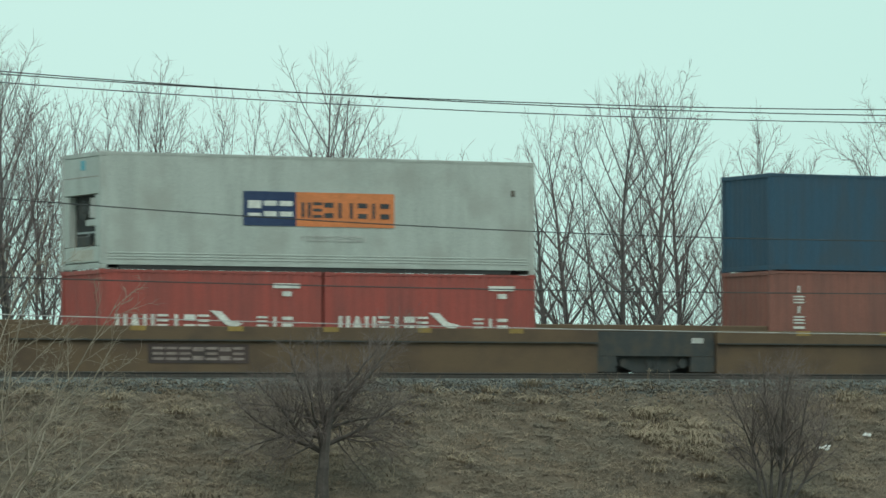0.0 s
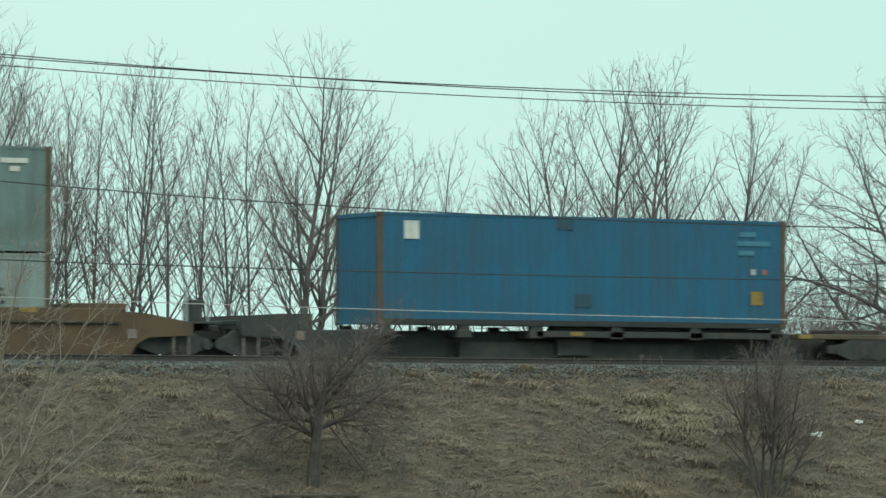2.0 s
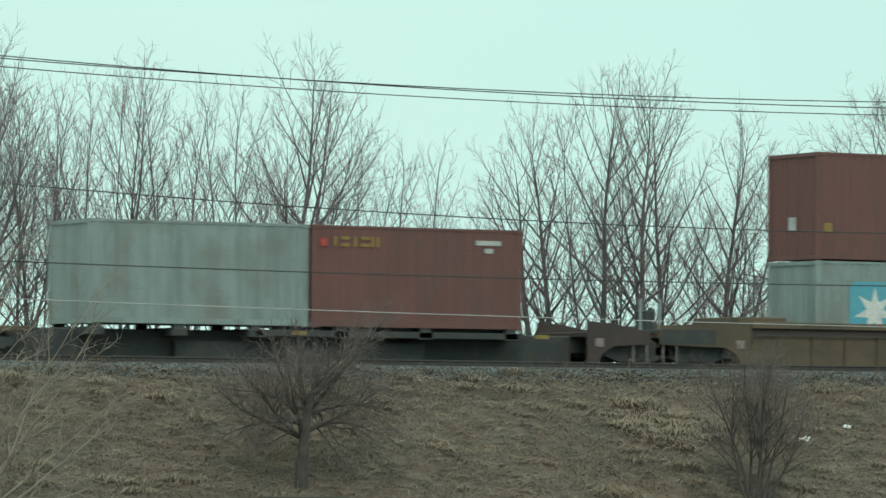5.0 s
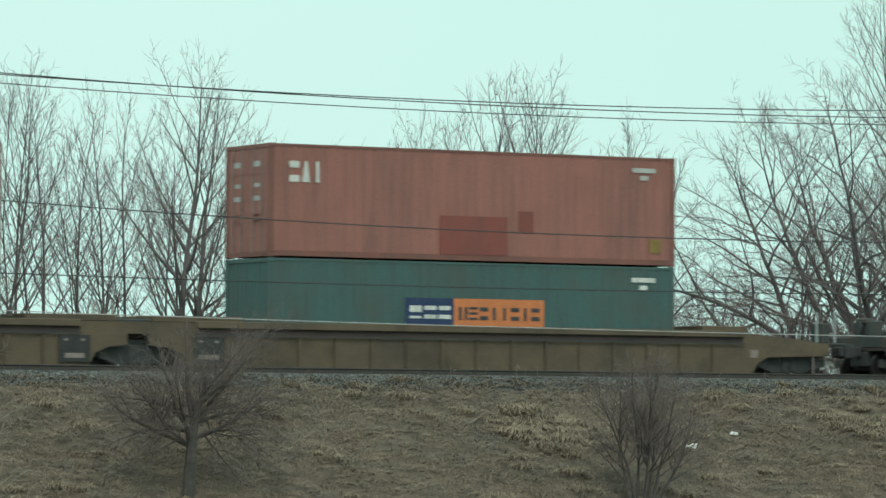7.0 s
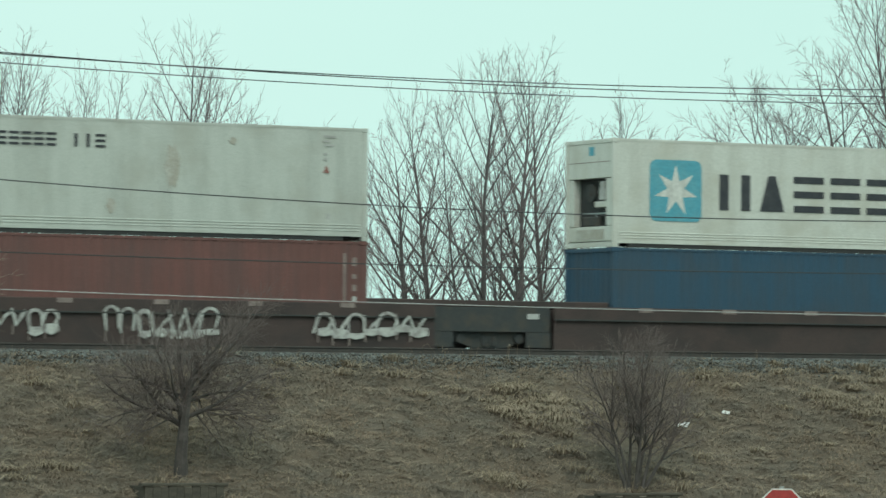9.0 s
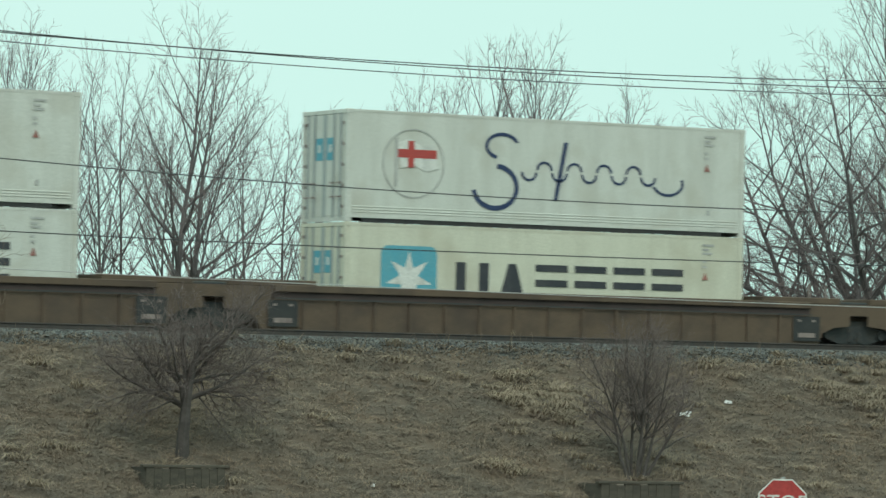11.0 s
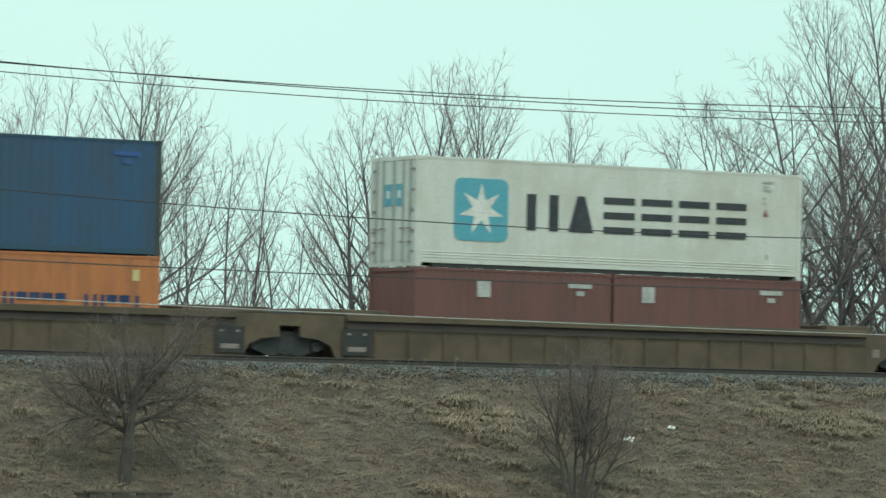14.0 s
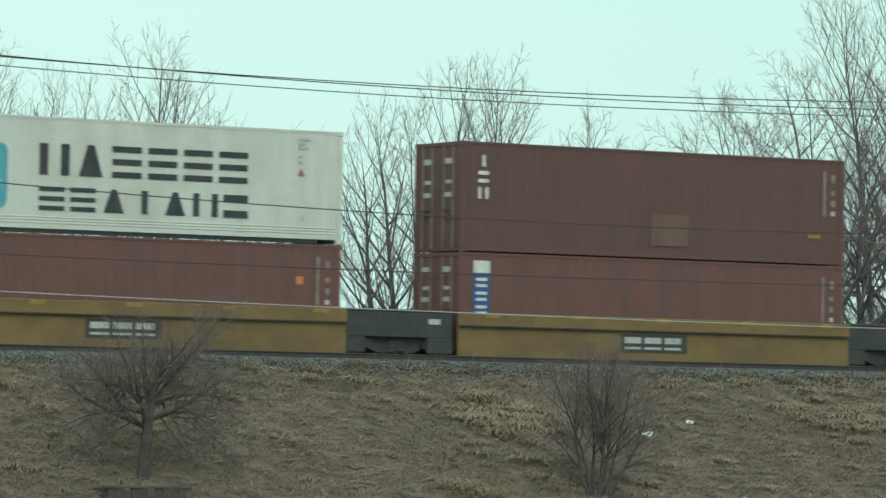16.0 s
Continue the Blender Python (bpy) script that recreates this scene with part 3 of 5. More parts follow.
HC, STD, L40, L20 = 2.896, 2.591, 12.192, 6.058


def container(place, colour, label, length=L40, height=HC, end="plain", reefer=False, post=None, rail=None, group="containers on the train"):
    thing = empty("reefer_container" if reefer else "container", Matrix.Translation(place), label, "container", group)
    shell(thing, length, height, M[colour], end, M[post] if post else None, M[rail] if rail else None, reefer)
    MOVING.append((thing, Vector(place)))
    return thing


# painted designs


def two_field_mark(thing, x, z, w, h, second="ink_orange"):
    a = patch(thing, "sign_field", x, z, w * 0.345, h, "ink_navy" if second == "ink_orange" else "ink_blue", "dark blue sign field")
    for bm in singly(shapes(bmesh.new(), "roo", x + w * 0.03, z + h * 0.28, w * 0.31, h * 0.45)):
        part("painted_bar", raised(bm), M["ink_white"], a, "white plain shapes")
    b = patch(thing, "sign_field", x + w * 0.345, z, w * 0.655, h, second, "coloured sign field")
    for bm in singly(shapes(bmesh.new(), "heoiioio", x + w * 0.38, z + h * 0.26, w * 0.6, h * 0.45)):
        part("painted_bar", raised(bm), M["ink_dark" if second == "ink_orange" else "dirtyyellow"], b, "dark plain shapes")


def raised(bm, by=0.009):
    bmesh.ops.translate(bm, verts=bm.verts, vec=(0, -by, 0))
    return bm


def star_big(thing, x=1.15, z=0.72, s=1.64, wide=7.2, h=0.96, zt=1.06):
    star_badge(thing, x, z, s)
    mark(thing, "hteeee", x + s + 0.58, zt, wide, h, "ink_dark", "row of bold charcoal shapes")


def star_two_rows(thing, z=0.72):
    star_badge(thing, 1.15, z, 1.6)
    mark(thing, "hteeee", 3.62, z + 0.86, 6.0, 0.78, "ink_dark", "row of bold charcoal shapes")
    mark(thing, "eetitho", 3.62, z - 0.02, 6.0, 0.58, "ink_dark", "row of bold charcoal shapes")


def arc_sign(thing, x, z, w, h, arcs=(True, True)):
    mark(thing, "oht ooh", x, z, w, h, "ink_white", "row of bold white shapes")
    bm = bmesh.new()
    if arcs[0]:
        hoop(bm, x + w * 0.50, z + h * 1.15, w * 0.28, h * 0.98, 0.12, 92, 165, 10)
    if arcs[1]:
        hoop(bm, x + w * 0.45, z - h * 0.2, w * 0.34, h * 0.95, 0.13, -88, -8, 10)
    part("arc_marking", bm, M["ink_white"], thing, "white painted arc")


def stack_z(top, height):
    return top + EYE.z - height
# ---- rail cars ----


def truck(parent, x, key="t"):
    """Two-axle bogie under a car, centred at x."""
    t = shared(("bolster", x), "truck", M["truck"], parent, lambda: bevelled(boxes((x - 0.2, 0.1, 0.36, x + 0.2, 2.34, 0.72), (x - 0.35, 0.9, 0.7, x + 0.35, 1.55, 0.86)), 0.02), "black cast steel bogie")
    for y in (0.12, 2.19):
        def frame_mesh(y=y):
            bm = bmesh.new()
            pts = [(-1.22, 0.42), (-1.22, 0.62), (-0.75, 0.66), (-0.42, 0.86), (0.42, 0.86), (0.75, 0.66), (1.22, 0.62), (1.22, 0.42), (0.95, 0.40), (0.5, 0.24), (-0.5, 0.24), (-0.95, 0.40)]
            plate(bm, [(x + a, b) for a, b in pts], y, y + 0.13)
            return bm
        shared(("sf", x, y), "side_frame", M["truck"], t, frame_mesh)
        for q in (-0.14, 0.14):
            shared(("spring", x, y, q), "spring", M["truck"], t, lambda y=y, q=q: drum_mesh((x + q, y + 0.02, 0.42), 0.09, 0.26, "Z"))
    for q in (-0.88, 0.88):
        shared(("axle", x, q), "axle", M["truck"], t, lambda q=q: drum_mesh((x + q, 1.219, 0.42), 0.08, 1.9, "Y"))
        for y in (0.5, 1.94):
            shared(("wheel", x, q, y), "wheel", M["wheel"], t, lambda q=q, y=y: wheel_mesh(x + q, y))
        shared(("cap", x, q), "bearing_cap", M["truck"], t, lambda q=q: drum_mesh((x + q, 0.1, 0.48), 0.13, 0.12, "Y"))


def drum_mesh(c, r, h, axis):
    bm = bmesh.new()
    drum(bm, c, r, h, axis, 14)
    return bm


def wheel_mesh(x, y):
    bm = bmesh.new()
    drum(bm, (x, y, 0.42), 0.42, 0.13, "Y", 24)
    drum(bm, (x, y - 0.08, 0.42), 0.16, 0.05, "Y", 16)
    return bm


def car_end(car, x, way, paint_name, long=2.8):
    """The outer end of an articulated set: arched apron, sloping sill, coupler, steps, brake stand. way is +1 to the train's rear."""
    m = M[paint_name]
    x1 = x + way * long
    for y in (-0.12, 2.5):
        bm = bmesh.new()
        outline = [(0, 1.28), (0, 0.18), (0.3, 0.18), (0.5, 0.48), (0.8, 0.64), (long, 0.70), (long, 1.02), (0.7, 1.24)]
        if way < 0:
            outline[-2:] = [(long, 1.20), (0.9, 1.27)]
        pts = [(x + way * a, b) for a, b in outline]
        plate(bm, pts if way > 0 else pts[::-1], y, y + 0.06)
        part("end_apron", bm, m, car)
    part("end_sill", bevelled(boxes((min(x, x1), -0.05, 0.86, max(x, x1), 2.48, 1.0)), 0.02), m, car)
    part("draft_sill", bevelled(boxes((min(x, x1), 0.8, 0.45, max(x, x1), 1.64, 0.86)), 0.02), M["truck"], car)
    c0 = x1 + way * 0.45
    part("coupler", bevelled(boxes((min(x1, x1 + way * 0.75), 1.08, 0.72, max(x1, x1 + way * 0.75), 1.36, 0.98)), 0.02), M["truck"], car)
    part("coupler_knuckle", bevelled(boxes((c0 - 0.15, 1.0, 0.66, c0 + 0.15, 1.44, 1.04)), 0.03), M["truck"], car)
    q = x1 - way * 0.3
    part("step", boxes((q - 0.22, -0.1, 0.18, q + 0.22, 0.0, 0.22), (q - 0.22, -0.1, 0.2, q - 0.19, -0.07, 0.9), (q + 0.19, -0.1, 0.2, q + 0.22, -0.07, 0.9)), M["ink_faint"], car, "worn step iron")
    if way > 0:
        p = x1 + 0.6
        part("end_platform", bevelled(boxes((x1 - 0.75, 0.3, 1.0, x1 + 0.98, 2.1, 1.06)), 0.01), M["truck"], car)
        stand = part("brake_stand", bevelled(boxes((p - 0.16, 0.95, 1.06, p + 0.16, 1.45, 1.62)), 0.03), M["truck"], car, "black hand brake housing")
        for a in (p - 0.32, p + 0.27):
            part("stanchion", boxes((a, 0.9, 1.06, a + 0.05, 0.95, 1.92)), M["doorgrey"], stand, "grey upright stanchion")
        part("brake_wheel", drum_mesh((p + 0.2, 1.2, 1.5), 0.2, 0.05, "X"), M["truck"], stand)
        bm = bmesh.new()
        hoop(bm, x1 + 0.35, 0.62, 0.42, 0.3, 0.06, 190, 350, 8)
        bmesh.ops.translate(bm, verts=bm.verts, vec=(0, 0.9, 0))
        part("air_hose", bm, M["ink_grey"], car, "pale drooping air hose")
    elif paint_name == "darkcar":
        part("end_bulkhead", bevelled(boxes((x1 - 0.02, 0.05, 0.95, x1 + 1.9, 2.4, 1.27)), 0.03), M["truck"], car, "grimy black end platform")
        part("grime_plate", boxes((x1 + 0.02, -0.132, 0.72, x1 + 1.7, -0.122, 1.18)), M["truck"], car, "soot-blackened end plate")
        box_part = part("brake_valve_box", bevelled(boxes((x1 + 0.05, 0.8, 1.27, x1 + 0.55, 1.5, 1.72), (x1 + 0.0, 0.9, 1.6, x1 + 0.32, 1.4, 1.78)), 0.04), M["truck"], car, "black brake valve housing")
        part("brake_wheel", drum_mesh((x1 - 0.05, 1.2, 1.5), 0.2, 0.05, "X"), M["truck"], box_part)
        bm = bmesh.new()
        drum(bm, (x1 + 1.25, 1.2, 1.28), 0.2, 1.1, "Y", 18)
        part("air_reservoir", bm, M["truck"], car, "black air reservoir")
        part("pipe_bracket", boxes((x1 + 0.62, 0.4, 1.26, x1 + 0.9, 0.9, 1.42), (x1 + 0.7, 0.5, 1.42, x1 + 0.75, 0.55, 1.5)), M["truck"], car)
    else:
        part("end_platform", bevelled(boxes((x1 - 0.02, 0.05, 0.98, x1 + 1.9, 2.4, 1.10)), 0.02), M["truck"], car, "grimy black end platform")
        part("grime_plate", boxes((x1 + 0.02, -0.132, 0.72, x1 + 1.7, -0.122, 1.10)), M["truck"], car, "soot-blackened end plate")
    part("gusset_plate", boxes((x + way * 0.35 - 0.12, -0.14, 0.62, x + way * 0.35 + 0.12, -0.125, 0.84)), M["ink_faint"], car, "pale worn gusset plate")
    truck(car, x + way * 1.6)


def well_car(x0, spacing, paint_name, kind, label, first=False, last=False, reach=1.75, plaque=None, tail=2.8):
    """One well unit; its bogie stands in the gap behind it. kind: smooth or ribbed."""
    car = empty("well_car", pose(x0, NEAR, RAIL), label, "rail car", "cars of the train")
    MOVING.append((car, Vector((x0, NEAR, RAIL))))
    m = M[paint_name]
    a, b = -reach, L40 + reach
    if kind == "ribbed":
        a, b = -2.1, L40 + 2.1
    if first and kind == "smooth":
        a = {0.1: -1.4, 1.75: -2.5}.get(reach, a)
    for y in (-0.16, 2.54):
        near = y < 0
        part("side_sill", boxes((a, y, 0.18, b, y + 0.06, 1.0)), m, car)
        yy = y - 0.05 if near else y
        low = 1.16 if kind == "ribbed" else 0.98
        chord = part("top_chord", bevelled(boxes((a, yy, low, b, yy + 0.14, 1.34)), 0.015), m, car)
        if kind == "ribbed":
            part("upper_web", boxes((a, y + 0.03, 0.98, b, y + 0.07, 1.17)), M["darkcar"], car)
        part("bottom_flange", boxes((a, yy, 0.13, b, yy + 0.14, 0.19)), M["truck"] if "yellow" not in paint_name else m, car)
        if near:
            # thin strip in bogie black paints the shadow line under the chord
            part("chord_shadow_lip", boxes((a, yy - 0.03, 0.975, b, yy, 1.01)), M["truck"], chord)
            for i in range(5):
                xx = 0.7 + i * 2.65
                if kind == "smooth":
                    part("reflector", boxes((xx, yy - 0.008, 1.22, xx + 0.42, yy - 0.001, 1.34)), M["ink_faint" if paint_name == "darkcar" else "brightyellow"], chord, "worn reflector strip")
            if kind == "ribbed":
                for i in range(15):
                    xx = -1.3 + i * 1.04
                    shared(("rib", i), "rib", m, car, lambda xx=xx, y=y: boxes((xx, y - 0.06, 0.19, xx + 0.07, y, 0.98)))
    part("well_floor", boxes((0.1, 0, 0.03, 12.1, 2.44, 0.055)), M["truck"], car)
    gap0, gap1 = b, spacing - (2.1 if kind == "ribbed" else reach)
    mid = (L40 + spacing) / 2
    if not last:
        if kind == "ribbed":
            def apron(y):
                bm = bmesh.new()
                z, w = 0.2, spacing - L40
                c = mid
                pts = [(gap0, 1.3), (gap0, 0.18), (c - 1.35, 0.18), (c - 1.2, 0.5), (c - 0.85, 0.66), (c - 0.3, 0.72), (c - 0.3, 1.0), (c + 0.3, 1.0), (c + 0.3, 0.72), (c + 0.85, 0.66), (c + 1.2, 0.5), (c + 1.35, 0.18), (gap1, 0.18), (gap1, 1.3)]
                plate(bm, pts[::-1], y, y + 0.06)
                return bm
            for y in (-0.14, 2.5):
                part("truck_apron", apron(y), m, car)
            for xx in (mid - 2.2, mid + 1.5):
                p = part("data_panel", boxes((xx, -0.215, 0.28, xx + 0.85, -0.2, 0.95)), M["dark"], car, "black data panel")
                part("panel_marking", boxes((xx + 0.16, -0.222, 0.38, xx + 0.69, -0.216, 0.50), (xx + 0.14, -0.222, 0.80, xx + 0.24, -0.216, 0.86), (xx + 0.6, -0.222, 0.80, xx + 0.7, -0.216, 0.86)), M["ink_faint"], p)
            part("bulkhead_deck", bevelled(boxes((gap0 - 1.4, 0.05, 1.3, mid - 0.5, 2.38, 1.47), (mid + 0.5, 0.05, 1.3, gap1 + 1.4, 2.38, 1.47)), 0.02), m, car)
            for gx in (mid - 0.28, mid + 0.25):
                part("grab_post", boxes((gx, 1.9, 1.38, gx + 0.05, 1.95, 1.88)), M["ink_faint"], car)
            part("centre_casting", bevelled(boxes((mid - 0.55, 0.2, 1.0, mid + 0.55, 2.2, 1.38)), 0.03), M["truck"], car)
        else:
            for sx0, sy, sz0, sx1, sz1 in ((gap0, -0.05, 0.66, gap1, 1.3), (gap0, 2.42, 0.5, gap1, 1.3), (gap1 - 0.75, -0.08, 0.25, gap1, 0.65), (gap0, -0.08, 0.25, gap0 + 0.6, 0.65)):
                part("truck_screen", boxes((sx0, sy, sz0, sx1, sy + 0.06, sz1)), M["truck"], car, "grimy dark end panel")
            part("end_deck", bevelled(boxes((gap0 - (1.9 if reach > 1 else 0.1), 0.1, 1.3, gap1 + (1.9 if reach > 1 else 0.1), 2.3, 1.48 if reach > 1 else 1.38)), 0.02), m if reach > 1 else M["truck"], car)
            part("panel_marking", boxes((gap1 - 0.7, -0.058, 1.0, gap1 - 0.35, -0.051, 1.14)), M["ink_grey"], car, "pale stencil patch")
        truck(car, mid)
    else:
        part("end_deck", bevelled(boxes((b - 1.2, 0.05, 1.28, b + 0.3, 2.38, 1.47)), 0.02), m, car)
        car_end(car, b, 1, paint_name, tail)
    if first:
        part("end_deck", bevelled(boxes((a - 0.3, 0.05, 1.28, a + 1.2, 2.38, 1.47)), 0.02), m, car)
        car_end(car, a, -1, paint_name)
    if plaque:
        x, w, bright = plaque
        p = part("name_panel", boxes((x, -0.172, 0.42, x + w, -0.161, 0.90)), M["dgreenpanel" if bright else "darkcar"], car, "dark panel with pale shapes")
        for bm in singly(shapes(bmesh.new(), "rrr" if bright else "eeeoeoe", x + 0.12, 0.50, w - 0.2, 0.32)):
            part("painted_bar", raised(bm, 0.172), M["ink_grey" if bright else "ink_faint"], p, "pale plain shapes")
    return car


def spine_car(x0, first=False, last=False, spacing=17.45):
    car = empty("spine_car", pose(x0, NEAR, RAIL), "dark grimy spine car with low central beam", "rail car", "cars of the train")
    MOVING.append((car, Vector((x0, NEAR, RAIL))))
    a, b = (-1.9 if first else -2.6), (L40 + 1.9 if last else L40 + 2.63)
    part("spine_beam", bevelled(boxes((a, 0.75, 0.10, b, 1.69, 0.90)), 0.03), M["truck"], car)
    for i, x in enumerate((0.05, 2.3, 4.4, 6.8, 9.2, 11.7)):
        arm = part("support_arm", bevelled(boxes((x, 0.0, 0.72, x + 0.42, 2.44, 0.93)), 0.02), M["truck"], car)
        for py in (0.02, 2.2):
            part("pedestal", boxes((x + 0.05, py, 0.93, x + 0.35, py + 0.2, 1.04)), M["truck"], arm)
    part("side_walkway", bevelled(boxes((4.6, 0.0, 0.76, 12.3, 0.30, 0.92)), 0.01), M["truck"], car)
    part("deck_rail", bevelled(boxes((5.3, 0.36, 0.90, 12.2, 0.62, 1.03)), 0.01), M["truck"], car)
    for x in (5.6, 12.6):
        part("reflector", boxes((x, -0.01, 0.80, x + 0.4, -0.002, 0.90)), M["brightyellow"], car, "yellow reflector strip")
    part("brake_rigging", boxes((2.6, 0.45, 0.12, 9.6, 0.72, 0.62), (5.4, 0.3, 0.3, 6.4, 0.5, 0.72)), M["truck"], car)
    if not last:
        truck(car, (L40 + spacing) / 2)
        part("articulation", bevelled(boxes((L40 + 1.9, 0.6, 0.86, L40 + 3.4, 1.84, 1.06)), 0.03), M["darkcar"], car)
        part("end_deck", bevelled(boxes((L40 + 0.4, 0.1, 0.78, L40 + 4.8, 0.5, 0.92)), 0.02), M["dirtyyellow"], car)
    else:
        car_end(car, b, 1, "darkcar", 1.9)
    if first:
        car_end(car, a, -1, "truck", 2.0)
    return car


def at(x, top, h):
    return (x, NEAR, stack_z(top, h))


def lower_pair(x, top, colour, label, dress, h=STD, post=None):
    """Two twenty-foot boxes end to end in the well."""
    for i in (0, 1):
        c = container((x + i * (L40 - L20), NEAR, stack_z(top, h)), colour, label, L20, h, "plain", post=post)
        dress(c, i)


def ribbon(bm, pts, t):
    """A flat painted stroke through pts, with mitred joints."""
    rows = []
    for i, (px, pz) in enumerate(pts):
        (ax, az), (bx, bz) = pts[max(i - 1, 0)], pts[min(i + 1, len(pts) - 1)]
        d = Vector((bx - ax, bz - az)).normalized()
        w = t * (0.7 if i in (0, len(pts) - 1) else 1.0) / 2
        rows.append([bm.verts.new((px + s * d.y * w, FACE0, pz - s * d.x * w)) for s in (-1, 1)])
    for (p0, p1), (q0, q1) in zip(rows, rows[1:]):
        bm.faces.new((p0, q0, q1, p1))


def graffiti(car, x, z, w, h, seed):
    """Unreadable sprayed tags: plain arches and leaning strokes, worn, with smeared bars and drips."""
    rng = random.Random(seed)
    n = max(3, int(w / 0.42))
    for i in range(n):
        cx = x + (i + 0.5) * w / n
        rx, top = w / n * rng.uniform(0.36, 0.6), z + h * rng.uniform(0.85, 1.0)
        lean, foot = rng.uniform(-0.08, 0.12), z + h * rng.uniform(0.15, 0.4)
        bm = bmesh.new()
        if rng.random() < 0.62:
            mid = top - rx * 0.9
            pts = [(cx - rx - lean, foot)] + [(cx - rx * math.cos(radians(a)), mid + rx * 0.9 * math.sin(radians(a))) for a in range(0, 181, 30)] + [(cx + rx * 0.8 - lean, foot + 0.06)]
        else:
            pts = [(cx - rx, top), (cx - rx * 0.5 - lean, foot), (cx + rx * 0.2, foot + h * 0.3), (cx + rx + lean, top - 0.05)]
        ribbon(bm, pts, rng.uniform(0.07, 0.12))
        part("sprayed_stroke", raised(bm, 0.235 + 0.001 * (i % 3)), M["graffiti"], car, "worn white sprayed stroke")
        if rng.random() < 0.8:
            bm = bmesh.new()
            ribbon(bm, [(cx - rx * 0.9, foot + 0.04), (cx, foot + rng.uniform(0.0, 0.08)), (cx + rx * 1.1, foot + 0.05)], rng.uniform(0.16, 0.28))
            part("sprayed_fill", raised(bm, 0.2325), M["graffiti"], car, "worn white sprayed fill")
        bm = bmesh.new()
        bar(bm, cx - rx * 0.9, foot - h * 0.3, cx - rx * 0.75, foot)
        part("paint_drip", raised(bm, 0.231), M["ink_faint"], car, "greyish paint drip")


# -- first set: yellow cars
well_car(45.2, 19.3, "oldyellow", "smooth", "yellow well car with rust stains", first=True, plaque=(1.2, 2.75, False))
well_car(64.5, 19.7, "oldyellow", "smooth", "yellow well car with a black name panel", plaque=(5.0, 2.1, True))
well_car(84.2, 19.7, "oldyellow", "smooth", "yellow well car with rust stains", last=True, plaque=(8.2, 2.6, False), tail=2.0)

c = container(at(45.2, 6.83, HC), "offwhite", "grey-white refrigerated container with blue and orange sign", end="machine", reefer=True)
two_field_mark(c, 3.88, 1.13, 4.23, 0.86)
mark(c, "ieoeoieoeoi", 5.43, 0.77, 1.95, 0.14, "ink_grey")
codes_bm = patch(c, "vent_plate", 11.5, 2.0, 0.1, 0.16, "rustpost")


def wing_small(c, i):
    mark(c, "htheire", 0.40, 1.19, 2.6, 0.30, "ink_white")
    bm = bmesh.new()
    plate(bm, [(2.96, 1.60), (3.26, 1.58), (3.5, 1.36), (3.86, 1.28), (3.66, 1.18), (3.4, 1.24)], FACE0, FACE1)
    part("bird_marking", bm, M["ink_white"], c, "white wing shape")
    mark(c, "eio", 4.25, 1.21, 1.05, 0.25, "ink_white")
    codes(c, L20, STD, "ink_white")


lower_pair(45.2, 3.93, "red", "red twenty-foot container with white shapes", wing_small, post="red")

c = container(at(64.5, 6.74, STD), "navy", "dark blue container with white shapes and arcs", height=STD, end="plain")
arc_sign(c, 3.88, 1.00, 4.75, 0.62)
upright_codes(c, L40, STD)
c = container(at(64.5, 4.15, STD), "redbrown", "red-brown container with an upright white column of shapes", height=STD)
stacked_marks(c, 0.75, 2.0, 0.40, 0.27, 7, "ink_white", "ieieoihe")
upright_codes(c, L40, STD)

c = container(at(84.2, 6.47, STD), "greygreen", "grey-green container with blue and yellow sign", height=STD, end="door", post="rustpost")
two_field_mark(c, 3.96, 0.94, 4.34, 0.86, "ink_yellow")
codes(c, L40, STD, "ink_white")
patch(c, "repair_patch", 5.0, 0.18, 0.6, 0.18, "dark")


def star_small(c, i):
    if i == 0:
        patch(c, "badge", 0.39, 1.93, 0.24, 0.2, "ink_cyan")
        mark(c, "hteeee iie", 0.78, 1.93, 2.0, 0.17, "ink_dark")
    else:
        star_badge(c, 0.57, 1.0, 0.82)
        mark(c, "hteeee", 1.82, 1.36, 3.1, 0.38, "ink_dark")


lower_pair(84.2, 3.86, "palegrey", "pale grey twenty-foot steel container", star_small, post="rustpost")

# -- spine cars with single boxes
for i, x in enumerate((105.35, 122.8, 140.25, 157.7, 176.1)):
    spine_car(x, first=i == 0, last=i == 4, spacing=17.45 if i < 3 else 18.4)
c = container(at(105.35, 5.10, HC - 0.04), "blue", "bright blue container with a small white badge", height=HC - 0.04, post="rustpost", rail="blue")
patch(c, "badge", 0.75, 2.18, 0.42, 0.46, "ink_white", "white square badge")
patch(c, "placard", 11.1, 0.62, 0.36, 0.36, "brightyellow", "yellow placard")
patch(c, "bottom_skirt", 0.17, 0.005, L40 - 0.34, 0.14, "dark", "grimy dark bottom rail")
for z, x0, w in ((2.42, 10.75, 0.5), (2.18, 10.65, 1.05), (1.93, 10.7, 0.5)):
    patch(c, "code_marking", x0, z, w, 0.13, "teal_mark")
for x0, ink in ((11.1, "ink_grey"), (11.45, "coral")):
    patch(c, "mark_dot", x0, 1.42, 0.15, 0.15, ink)
for x0, z in ((5.2, 2.5), (5.75, 0.5)):
    patch(c, "repair_patch", x0, z, 0.5, 0.34, "teal", "darker repainted patch")
c = container(at(122.8, 5.10, HC - 0.04), "dmaroon", "dark maroon container with a small white badge", height=HC - 0.04)
b = patch(c, "badge", 0.72, 2.12, 0.30, 0.32, "ink_white", "white square badge")
